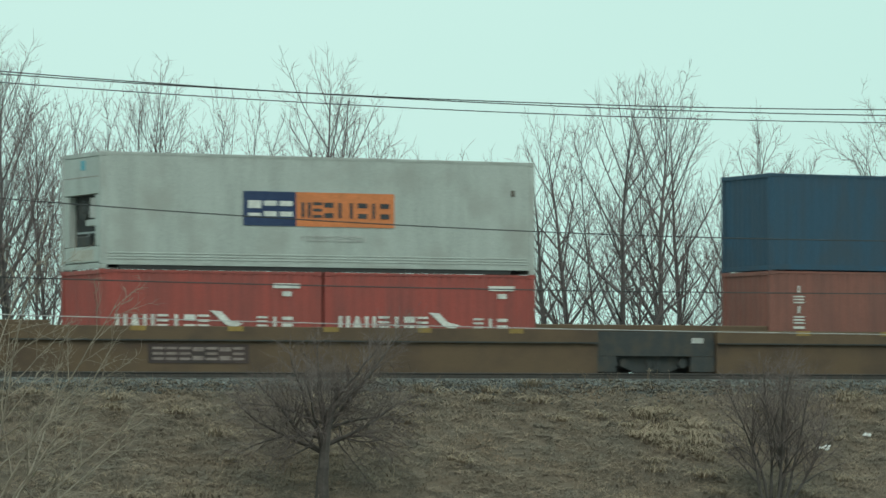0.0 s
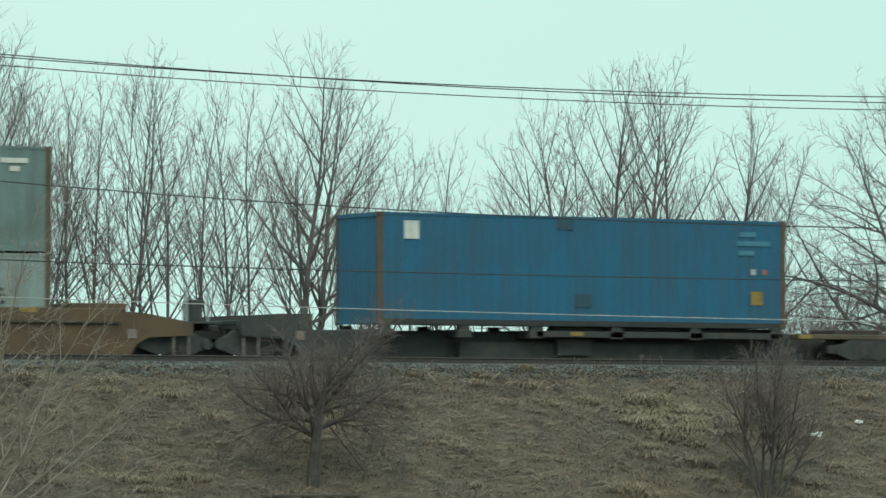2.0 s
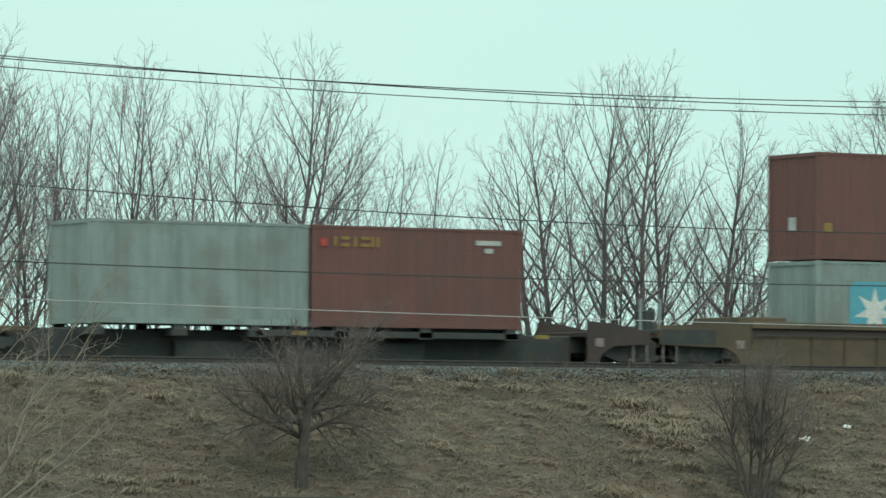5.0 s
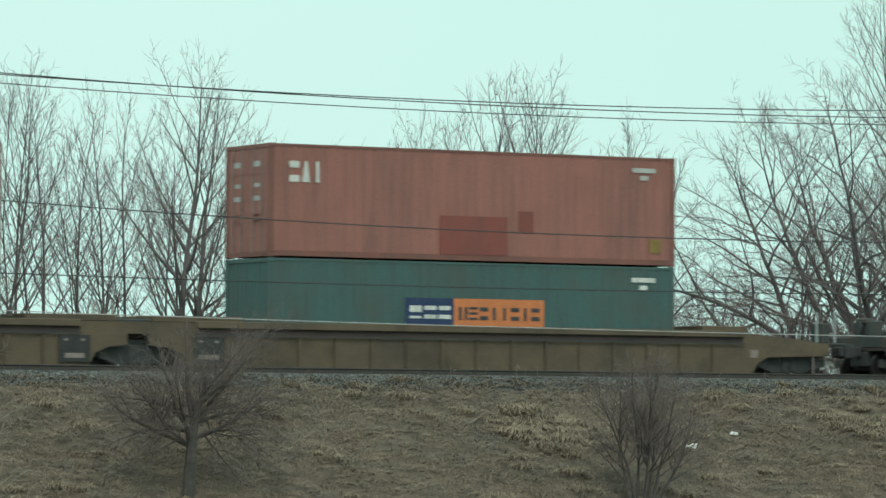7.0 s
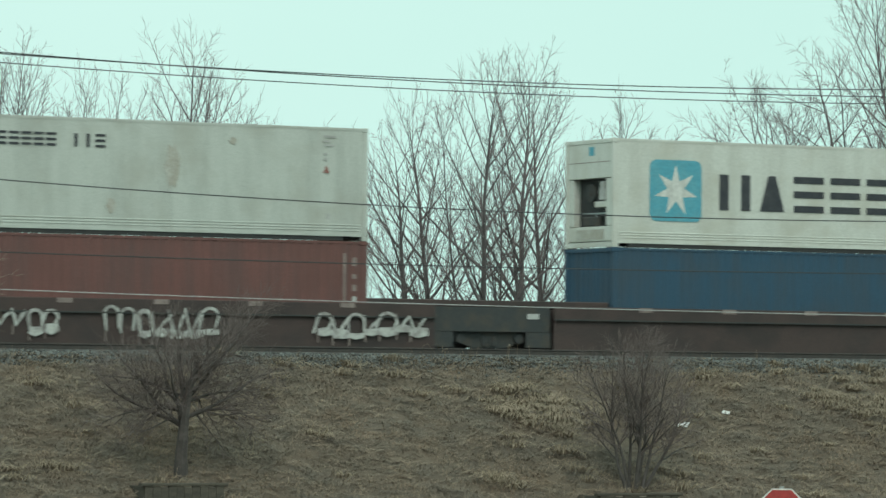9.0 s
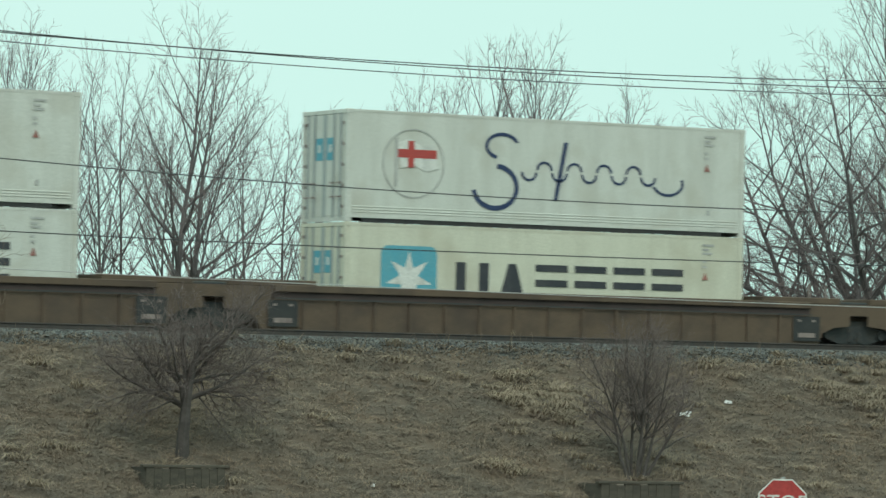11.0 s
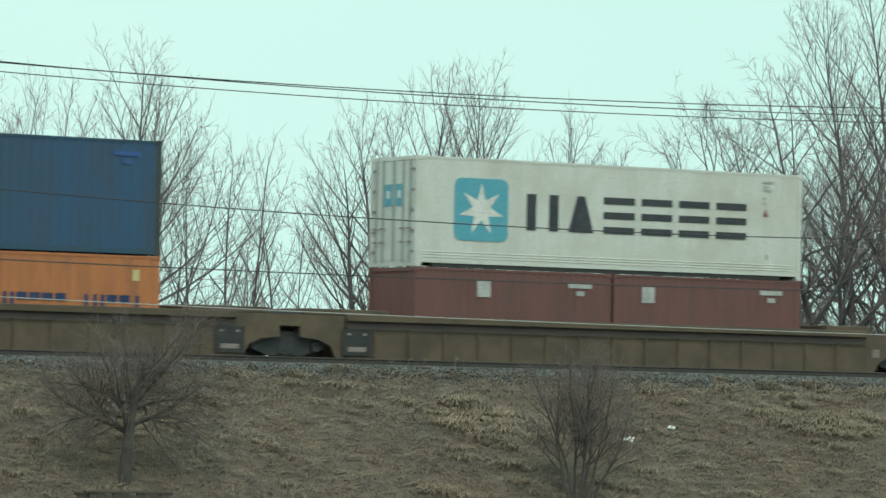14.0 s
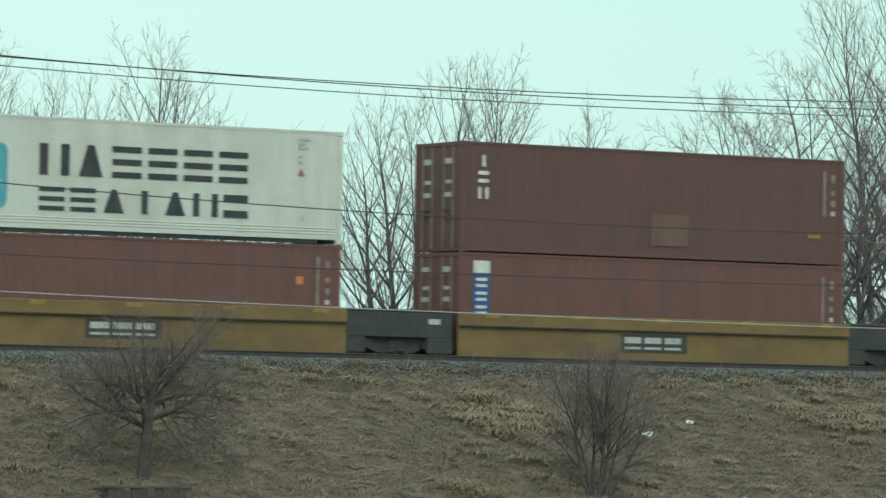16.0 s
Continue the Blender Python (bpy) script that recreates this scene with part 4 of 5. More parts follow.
patch(b, "badge_mark", 0.80, 2.18, 0.13, 0.18, "ink_faint", y=-0.008)
patch(c, "repair_patch", 5.58, 0.31, 0.7, 1.2, "faded", "patched wall panel")
patch(c, "bottom_skirt", 0.17, 0.005, L40 - 0.34, 0.14, "dark", "grimy dark bottom rail")
upright_codes(c, L40, HC)
c = container(at(140.25, 5.06, HC - 0.04), "palegrey", "pale grey container with blue star badge", height=HC - 0.04, post="rustpost")
star_big(c, 1.15, 0.56, 1.62, 7.2, 1.0, 0.92)
codes(c, L40, HC)
c = container(at(157.7, 5.06, HC - 0.04), "redbrown", "plain red-brown corrugated steel container", height=HC - 0.04)
upright_codes(c, L40, HC)
c = container((176.1, NEAR, stack_z(4.79, STD)), "palegrey", "pale grey twenty-foot steel container", L20, STD)
c = container((176.1 + L40 - L20, NEAR, stack_z(4.79, STD)), "maroon", "maroon twenty-foot container with yellow shapes", L20, STD)
mark(c, "ioiohx", 0.55, 2.05, 1.7, 0.26, "brightyellow", "row of small yellow shapes")
patch(c, "mark_dot", 0.25, 2.05, 0.18, 0.2, "ink_red")
codes(c, L20, STD, "ink_grey")

# -- third set: grimy ribbed cars
for i, x in enumerate((197.3, 216.9, 236.5)):
    well_car(x, 19.6, "dirtyyellow", "ribbed", "grimy yellow-brown well car with ribbed sides", first=i == 0, last=i == 2)
c = container(at(197.3, 7.13, HC), "maroon", "maroon container with white hazard diamonds")
patch(c, "placard", 0.25, 0.75, 0.24, 0.24, "brightyellow")
part("end_placard", boxes((0.012, 1.05, 0.82, 0.028, 1.40, 1.17)), M["ink_grey"], c, "worn white hazard placard")
bm = bmesh.new()
for q in (0, 0.28, 0.56):
    plate(bm, [(6.75 + q, 0.55), (6.9 + q, 0.70), (7.05 + q, 0.55), (6.9 + q, 0.40)], FACE0, FACE1)
part("hazard_marking", bm, M["ink_white"], c)
patch(c, "placard", 5.45, 0.42, 0.12, 0.12, "ink_white")
upright_codes(c, L40, HC)
c = container(at(197.3, 4.22, STD), "palegrey", "pale grey container with blue star badge", height=STD)
star_big(c, 1.07, 0.45, 1.6, 7.2, 0.96, 0.72)

c = container(at(216.9, 6.83, HC), "red", "bright red container with large white shapes and wings", height=HC, end="door", post="redbrown")
mark(c, "htheire", 0.68, 1.05, 5.7, 0.82, "ink_white", "row of white shapes")
bm = bmesh.new()
plate(bm, [(6.40, 2.20), (6.95, 2.22), (8.0, 1.72), (8.75, 1.72), (8.3, 1.38), (7.65, 1.38)], FACE0, FACE1)
plate(bm, [(6.9, 0.68), (7.35, 1.22), (8.15, 1.24), (9.35, 0.74), (8.05, 1.0)], FACE0, FACE1)
part("wing_marking", bm, M["ink_white"], c, "white wing shapes")
bm = bmesh.new()
plate(bm, [(6.4, 2.18), (6.44, 2.18), (6.93, 0.70), (6.88, 0.70)], FACE0, FACE1)
plate(bm, [(8.7, 1.72), (8.74, 1.70), (9.36, 0.76), (9.32, 0.76)], FACE0, FACE1)
part("outline_marking", bm, M["ink_grey"], c)
mark(c, "eio", 9.39, 1.06, 2.2, 0.80, "ink_white", "row of white shapes")
codes(c, L40, HC, "ink_white")
bm = bmesh.new()
for x, z in ((3.55, 2.52), (6.15, 0.72)):
    plate(bm, [(x - 0.2, z), (x, z + 0.2), (x + 0.2, z), (x, z - 0.2)], FACE0 - 0.004, FACE1)
part("hazard_marking", bm, M["ink_white"], c)
bm = bmesh.new()
for x, z in ((4.0, 2.46), (6.45, 0.6)):
    plate(bm, [(x - 0.16, z), (x, z + 0.16), (x + 0.16, z), (x, z - 0.16)], FACE0 - 0.006, FACE1)
part("hazard_marking", bm, M["ink_green"], c)
c = container(at(216.9, 3.92, STD), "greygreen", "grey-green container with blue, yellow and orange sign", height=STD)
two_field_mark(c, 3.84, 1.02, 4.39, 0.75, "ink_yellow")
patch(c, "sign_field", 6.75, 1.02, 1.48, 0.75, "ink_orange", y=-0.0065)
codes(c, L40, STD, "ink_white")

c = container(at(236.5, 7.11, HC), "coral", "faded coral-red container with a small white sign", end="door", post="redbrown", rail="redbrown")
mark(c, "oti", 0.59, 1.92, 1.0, 0.53, "ink_white", "row of white shapes")
patch(c, "repair_patch", 5.01, 0.18, 2.0, 1.0, "brickred", "darker repainted panel")
patch(c, "repair_patch", 7.35, 0.79, 0.45, 0.56, "brickred", "darker repainted panel")
patch(c, "placard", 11.4, 0.35, 0.36, 0.36, "brightyellow")
codes(c, L40, HC, "ink_grey")
c = container(at(236.5, 4.20, STD), "dgreen", "dark green container with blue and orange sign", height=STD)
two_field_mark(c, 3.98, 0.90, 4.16, 0.74)
codes(c, L40, STD, "ink_white")

# -- fourth set: dark cars with sprayed shapes
for i, x in enumerate((260.2, 279.7, 299.3)):
    car = well_car(x, 19.55, "darkcar", "smooth", "dark rusty well car with white graffiti", first=i == 0, last=i == 2, reach=1.9, tail=3.3)
    if i == 0:
        graffiti(car, 13.0, 0.45, 1.2, 0.5, 3)
    if i == 1:
        graffiti(car, 0.4, 0.35, 3.0, 0.75, 5)
        graffiti(car, 4.6, 0.25, 3.2, 0.9, 8)
        graffiti(car, 10.6, 0.35, 3.2, 0.75, 11)
c = container(at(260.2, 7.07, HC), "cream", "cream refrigerated container with blue star badge", end="machine", reefer=True)
star_two_rows(c)
reefer_codes(c, L40, HC)
c = container(at(260.2, 4.17, STD), "teal", "dark teal container with a white sign", height=STD, post="rustpost")
f = patch(c, "sign_field", 3.31, 0.88, 5.18, 0.74, "ink_white", "white sign field")
for bm in singly(shapes(bmesh.new(), "oht", 3.5, 0.95, 2.3, 0.58)):
    part("painted_bar", raised(bm), M["ink_red"], f, "red plain shapes")
for bm in singly(shapes(bmesh.new(), "ooh", 6.05, 0.95, 2.3, 0.58)):
    part("painted_bar", raised(bm), M["ink_navy"], f, "dark plain shapes")
upright_codes(c, L40, STD)
c = container(at(279.7, 7.03, HC), "dullwhite", "dull white refrigerated container with a small blue badge and stains", end="machine_closed", reefer=True)
star_badge(c, 0.42, 2.05, 0.50)
mark(c, "hteeeee iie", 1.1, 2.16, 3.7, 0.33, "ink_dark")
reefer_codes(c, L40, HC)
for x, z, rx, rz in ((4.9, 0.72, 0.12, 0.2), (6.6, 1.75, 0.2, 0.55), (8.3, 2.45, 0.1, 0.1)):
    bm = bmesh.new()
    plate(bm, [(x + rx * (1 + 0.25 * math.sin(q * 2.3)) * math.cos(q * 0.524), z + rz * (1 + 0.2 * math.cos(q * 3.1)) * math.sin(q * 0.524)) for q in range(12)], FACE0 + 0.003, FACE1)
    part("grime_stain", bm, M["stain"], c, "brownish grime stain")
c = container(at(279.7, 4.13, STD), "maroon", "dark red-brown container with an upright white column of shapes", height=STD)
stacked_marks(c, 0.75, 2.0, 0.40, 0.27, 7, "ink_white", "ieieoihe")
upright_codes(c, L40, STD)
c = container(at(299.3, 7.05, HC), "white", "white refrigerated container with blue star badge", end="machine", reefer=True)
star_big(c)
reefer_codes(c, L40, HC)
c = container(at(299.3, 4.15, STD), "navy", "dark blue corrugated steel container", height=STD)

# -- fifth set: brown ribbed cars
for i, x in enumerate((323.7, 343.4, 362.95)):
    well_car(x, 19.65, "browncar", "ribbed", "brown rusty well car with ribbed sides", first=i == 0, last=i == 2)
c = container(at(323.7, 7.15, HC), "white", "white stained refrigerated container with blue star badge", end="reeferdoor", reefer=True)
star_two_rows(c)
reefer_codes(c, L40, HC)
c = container(at(323.7, 4.24, HC), "white", "white refrigerated container with blue star badge", end="reeferdoor", reefer=True)
star_big(c)
reefer_codes(c, L40, HC)
c = container(at(343.4, 7.12, HC), "white", "white refrigerated container with a ringed red flag emblem", end="reeferdoor", reefer=True)
bm = bmesh.new()
hoop(bm, 1.97, 1.56, 0.92, 0.90, 0.035, n=28)
bar(bm, 1.42, 0.95, 1.5, 2.2)
ring = part("emblem_ring", bm, M["ink_grey"], c, "thin grey ring")
bm = bmesh.new()
plate(bm, [(1.5, 2.1), (1.85, 2.2), (2.2, 2.0), (2.55, 2.08), (2.7, 1.45), (2.35, 1.35), (1.95, 1.52), (1.6, 1.42)], FACE0 - 0.002, FACE1)
part("emblem_flag", bm, M["ink_white"], ring)
bm = bmesh.new()
bar(bm, 1.5, 1.70, 2.65, 1.92)
bar(bm, 1.80, 1.45, 1.98, 2.14)
part("emblem_cross", raised(bm, 0.006), M["ink_red"], ring, "red cross bars")
bm = bmesh.new()
hoop(bm, 4.62, 2.12, 0.52, 0.36, 0.09, 20, 250, 14)
hoop(bm, 4.42, 1.05, 0.72, 0.62, 0.13, -170, 85, 18)
for i in range(9):
    hoop(bm, 5.45 + i * 0.46, 1.48 + (0.06 if i % 2 else 0), 0.25, 0.24, 0.06, *((0, 180) if i % 2 else (180, 360)), 8)
plate(bm, [(6.2, 0.75), (6.32, 0.75), (6.62, 2.3), (6.5, 2.3)], FACE0, FACE1)
hoop(bm, 9.75, 1.35, 0.5, 0.35, 0.07, -160, 20, 10)
part("script_marking", bm, M["ink_navy"], c, "dark blue curling painted strokes")
reefer_codes(c, L40, HC)
c = container(at(343.4, 4.22, HC), "cream", "cream refrigerated container with blue star badge", end="reeferdoor", reefer=True)
star_big(c, 1.07, 0.68, 1.65, 7.2, 0.96, 1.0)
reefer_codes(c, L40, HC)
c = container(at(362.95, 7.13, HC), "white", "white refrigerated container with blue star badge", end="reeferdoor", reefer=True)
star_big(c)
reefer_codes(c, L40, HC)
c = container(at(362.95, 4.23, HC), "white", "white refrigerated container with teal star badge", end="reeferdoor", reefer=True)
star_big(c, 1.0, 0.68, 1.6, 7.2, 0.96, 0.96)
reefer_codes(c, L40, HC)

# -- sixth set: brown ribbed cars
for i, x in enumerate((386.5, 406.0, 425.6)):
    well_car(x, 19.55, "dirtyyellow" if i else "browncar", "ribbed", "brown rusty well car with ribbed sides", first=i == 0, last=i == 2)
c = container(at(386.5, 7.07, HC), "white", "white refrigerated container with blue star badge", end="machine_closed", reefer=True)
star_big(c)
reefer_codes(c, L40, HC)
c = container(at(386.5, 4.17, STD), "teal", "dark teal container with white shapes and an arc", height=STD)
arc_sign(c, 3.59, 0.80, 4.75, 0.62, (True, False))
upright_codes(c, L40, STD)
c = container(at(406.0, 6.75, HC), "royal", "dark blue container with red and white shapes", end="plain", post="dgreenpanel", rail="navy")
mark(c, "oo", 0.42, 2.12, 0.9, 0.45, "ink_red", "red shapes")
mark(c, "eeeooo", 1.33, 2.11, 2.3, 0.48, "ink_white", "row of white shapes")
codes(c, L40, HC, "ink_blue")


def orange_small(c, i):
    bm = bmesh.new()
    plate(bm, [(0.45, 1.15), (0.75, 1.15), (0.95, 1.85), (0.65, 1.85)], FACE0, FACE1)
    plate(bm, [(0.85, 1.45), (1.15, 1.45), (1.25, 1.85), (0.97, 1.85)], FACE0, FACE1)
    part("emblem", bm, M["ink_navy"], c, "dark blue slanted emblem")
    mark(c, "hoooo ihooi", 1.74, 1.0, 3.9, 0.58, "ink_navy")
    patch(c, "placard", 5.3, 1.95, 0.18, 0.28, "ink_yellow")


lower_pair(406.0, 3.85, "orange", "orange twenty-foot container with dark blue emblem", orange_small)
c = container(at(425.6, 6.75, HC), "white", "white refrigerated container with blue star badge", end="reeferdoor", reefer=True)
star_big(c)
reefer_codes(c, L40, HC)


def maroon_small(c, i):
    patch(c, "badge", 0.9 if i else 1.9, 1.85, 0.4, 0.42, "ink_grey")
    codes(c, L20, STD, "ink_grey")


lower_pair(425.6, 3.85, "maroon", "maroon twenty-foot steel container in the well", maroon_small)

# -- last set: clean yellow cars with short gaps
for i, x in enumerate((447.4, 462.97, 478.7, 494.4)):
    well_car(x, 15.6, "yellow", "smooth", "yellow well car with a black name panel", first=i == 0, last=i == 3, reach=0.1,
             plaque=((3.3, 2.0, False) if i == 0 else (4.9, 2.1, True)))
c = container(at(447.4, 7.07, HC), "white", "white refrigerated container with blue star badge and a soot stain", end="reeferdoor", reefer=True)
star_two_rows(c, 0.60)
reefer_codes(c, L40, HC)
bm = bmesh.new()
plate(bm, [(7.2 + r * math.cos(q * 0.524), 2.52 + 0.9 * r * math.sin(q * 0.524)) for q, r in enumerate((0.22, 0.27, 0.2, 0.26, 0.21, 0.28, 0.2, 0.24, 0.3, 0.25, 0.27, 0.2))], FACE0, FACE1)
part("soot_stain", bm, M["doorgrey"], c, "smudged soot stain")
c = container(at(447.4, 4.17, STD), "dnavy", "dark blue container with white shapes and an arc", height=STD)
arc_sign(c, 3.53, 0.78, 4.75, 0.62, (True, False))
f = part("frame_marking", shapes(bmesh.new(), "i", 8.3, 0.7, 0.1, 0.35), M["ink_grey"], c)
bm = bmesh.new()
bar(bm, 8.2, 1.12, 10.9, 1.16)
bar(bm, 8.3, 0.85, 10.7, 0.98)
part("web_marking", bm, M["ink_grey"], c)
upright_codes(c, L40, STD)
c = container(at(462.97, 7.08, HC), "white", "white refrigerated container with blue star badge", end="reeferdoor", reefer=True)
star_two_rows(c, 0.59)
reefer_codes(c, L40, HC)
c = container(at(462.97, 4.17, STD), "maroon", "maroon container with upright code marks", height=STD)
upright_codes(c, L40, STD)
patch(c, "placard", 10.9, 1.55, 0.2, 0.2, "ink_orange")
c = container(at(478.7, 7.03, HC), "dmaroon", "dark maroon container with an upright white word shape", end="door")
stacked_marks(c, 0.52, 2.24, 0.38, 0.42, 3, "ink_white", "ioh")
patch(c, "repair_patch", 5.9, 0.35, 1.2, 0.85, "faded", "faded wall panel")
patch(c, "placard", 11.0, 0.72, 0.4, 0.1, "brightyellow")
upright_codes(c, L40, HC)
c = container(at(478.7, 4.13, STD), "maroon", "maroon container with an upright blue sign", height=STD, end="door")
patch(c, "sign_field", 0.42, 0.7, 0.5, 1.65, "ink_blue", "blue upright sign field")
patch(c, "sign_field", 0.42, 2.05, 0.5, 0.32, "ink_white", y=-0.006)
for bm in singly(shapes(shapes(shapes(bmesh.new(), "o", 0.5, 1.68, 0.4, 0.24), "o", 0.5, 1.32, 0.4, 0.24), "o", 0.5, 0.96, 0.4, 0.24)):
    part("painted_bar", raised(bm), M["ink_white"], c)
upright_codes(c, L40, STD)
# ---- plants ----


class Limbs:
    """Collects tapered round limbs into one mesh; a limb ends in a point."""

    def __init__(self):
        self.v, self.f = [], []

    def tube(self, pts, radii, sides, point=False):
        k = len(self.v)
        last = len(pts) - 1
        for i, p in enumerate(pts):
            if point and i == last:
                self.v.append((p.x, p.y, p.z))
                break
            d = (pts[min(i + 1, last)] - pts[max(i - 1, 0)]).normalized()
            u = d.orthogonal().normalized()
            w = d.cross(u)
            for s in range(sides):
                a = 6.28318 * s / sides
                q = p + (u * math.cos(a) + w * math.sin(a)) * radii[i]
                self.v.append((q.x, q.y, q.z))
        for i in range(last):
            for s in range(sides):
                t = (s + 1) % sides
                if point and i == last - 1:
                    self.f.append((k + i * sides + s, k + i * sides + t, k + last * sides))
                else:
                    self.f.append((k + i * sides + s, k + i * sides + t, k + (i + 1) * sides + t, k + (i + 1) * sides + s))


def limb(rng, sink, p, d, length, r0, r1, n, wander, lift, sides):
    """One tapered limb that wanders and bends upwards (or droops, with lift below 0)."""
    pts, radii = [p.copy()], [r0]
    q, dd = p.copy(), d.normalized()
    for i in range(n):
        dd = (dd + Vector((rng.gauss(0, wander), rng.gauss(0, wander), rng.gauss(0, wander) + lift))).normalized()
        q = q + dd * (length / n)
        pts.append(q.copy())
        radii.append(r0 + (r1 - r0) * ((i + 1) / n) ** 0.85)
    sink.tube(pts, radii, sides, True)
    return pts, radii


def spot(pts, radii, t):
    s = min(len(pts) - 1.0001, t * (len(pts) - 1))
    j = int(s)
    return pts[j].lerp(pts[j + 1], s - j), (pts[j + 1] - pts[j]).normalized(), radii[j] + (radii[j + 1] - radii[j]) * (s - j)


def fork(rng, along, angle, turn):
    side = along.orthogonal().normalized()
    side.rotate(Matrix.Rotation(turn, 3, along))
    a = radians(angle)
    return along * math.cos(a) + side * math.sin(a)


# first: where the limbs begin; rate: limbs to the metre; a0, a1: their angle below and at the top; reach: the longest against the height;
# wander, lift: of the limbs; step2, step3: metres from branch to branch and from twig to twig; twig: a twig's length
FORMS = {
    "slim": dict(first=0.26, rate=1.7, a0=42, a1=24, reach=0.36, wander=0.035, lift=0.075, step2=0.30, step3=0.17, twig=0.36),
    "tall": dict(first=0.24, rate=2.3, a0=52, a1=26, reach=0.44, wander=0.040, lift=0.078, step2=0.27, step3=0.15, twig=0.40),
    "wide": dict(first=0.22, rate=1.9, a0=62, a1=38, reach=0.55, wander=0.11, lift=0.016, step2=0.25, step3=0.13, twig=0.44),
    "scrub": dict(first=0.16, rate=2.4, a0=34, a1=26, reach=0.42, wander=0.06, lift=0.03, step2=0.26, step3=0.18, twig=0.28),
    "brush": dict(first=0.10, rate=3.6, a0=40, a1=32, reach=0.46, wander=0.09, lift=0.02, step2=0.19, step3=0.12, twig=0.34),
    "trunk": dict(first=0.62, rate=5.0, a0=50, a1=34, reach=0.40, wander=0.09, lift=0.01, step2=0.12, step3=0.08, twig=0.30),
    "bush": dict(first=0.12, rate=7.0, a0=54, a1=34, reach=0.44, wander=0.11, lift=0.004, step2=0.12, step3=0.08, twig=0.40),
    "stems": dict(first=0.28, rate=5.2, a0=42, a1=30, reach=0.42, wander=0.09, lift=0.012, step2=0.12, step3=0.075, twig=0.32),
    "arch": dict(first=0.2, rate=2.2, a0=44, a1=36, reach=0.36, wander=0.08, lift=-0.012, step2=0.26, step3=0.20, twig=0.30),
}


def grow(rng, wood, fine, p, d, h, r, form, bend=0.0, thin=0.0046):
    """A stem with limbs, branches and twigs."""
    F = FORMS[form]
    trunk, tr = limb(rng, wood, p, d, h, r, 0.05 if form == "trunk" else 0.006, 14, F["wander"] * 0.7, bend, 7)
    n = max(4, int(h * F["rate"]))
    turn = rng.uniform(0, 6.28)
    for i in range(n):
        t = F["first"] + (0.985 - F["first"]) * (i + rng.uniform(0, 0.9)) / n
        base, along, rad = spot(trunk, tr, t)
        turn += 2.4 + rng.uniform(-0.5, 0.5)
        k = (t - F["first"]) / (1 - F["first"])
        way = fork(rng, along, (F["a0"] + (F["a1"] - F["a0"]) * k) * rng.uniform(0.75, 1.25), turn)
        ln = h * (F["reach"] * (1 - k) ** 0.62 + 0.06) * rng.uniform(0.6, 1.15)
        r1 = max(thin * 1.6, min(rad * 0.7, 0.007 + 0.012 * ln))
        arm, ar = limb(rng, wood if ln > 1.2 else fine, base, way, ln, r1, thin, 7, F["wander"], F["lift"], 4)
        bare = 0.32 if ln > 1.6 else 0.16
        m = int(ln * (1 - bare) / F["step2"]) + 2
        side = rng.uniform(0, 6.28)
        for j in range(m):
            t2 = bare + (0.99 - bare) * (j + rng.random()) / m
            base2, along2, rad2 = spot(arm, ar, t2)
            side += 2.6 + rng.uniform(-0.6, 0.6)
            way2 = fork(rng, along2, 38 * rng.uniform(0.65, 1.3), side)
            l2 = max(F["twig"] * 0.8, ln * (0.46 * (1 - t2) + 0.07)) * rng.uniform(0.7, 1.25)
            br, bbr = limb(rng, fine, base2, way2, l2, max(thin * 1.25, min(rad2 * 0.62, 0.004 + 0.006 * l2)), thin * 0.7, 4, F["wander"] * 1.1, F["lift"] * 0.9, 3)
            q = int(l2 / F["step3"]) + 1
            for e in range(q):
                t3 = 0.2 + 0.78 * (e + rng.random()) / q
                base3, along3, rad3 = spot(br, bbr, t3)
                way3 = fork(rng, along3, 36 * rng.uniform(0.6, 1.4), rng.uniform(0, 6.28))
                limb(rng, fine, base3, way3, F["twig"] * rng.uniform(0.5, 1.2), thin, thin * 0.6, 2, F["wander"], F["lift"], 3)


def bare_tree(seed, base, stems, form, bark, twig, label, name="tree", category="tree", group="", thin=0.0046):
    """stems: (dx, dy, lean x, height, radius, rise of its foot, bend)."""
    rng = random.Random(seed)
    wood, fine = Limbs(), Limbs()
    for i, (dx, dy, lx, h, r, *more) in enumerate(stems):
        up, bend = more[0] if more else -0.25, more[1] if len(more) > 1 else 0.0
        grow(rng, wood, fine, Vector((dx, dy, up)), Vector((lx, rng.uniform(-0.06, 0.06) if up < 0 else rng.uniform(-0.5, 0.5), 1.0)), h, r, "trunk" if form == "bush" and i == 0 else form, bend, thin)
    thing = empty(name, Matrix.Translation(base), label, category, group)
    pack("trunk", wood.v, wood.f, M[bark], thing)
    pack("crown", fine.v, fine.f, M[twig], thing, "bare branching twigs")
    return thing


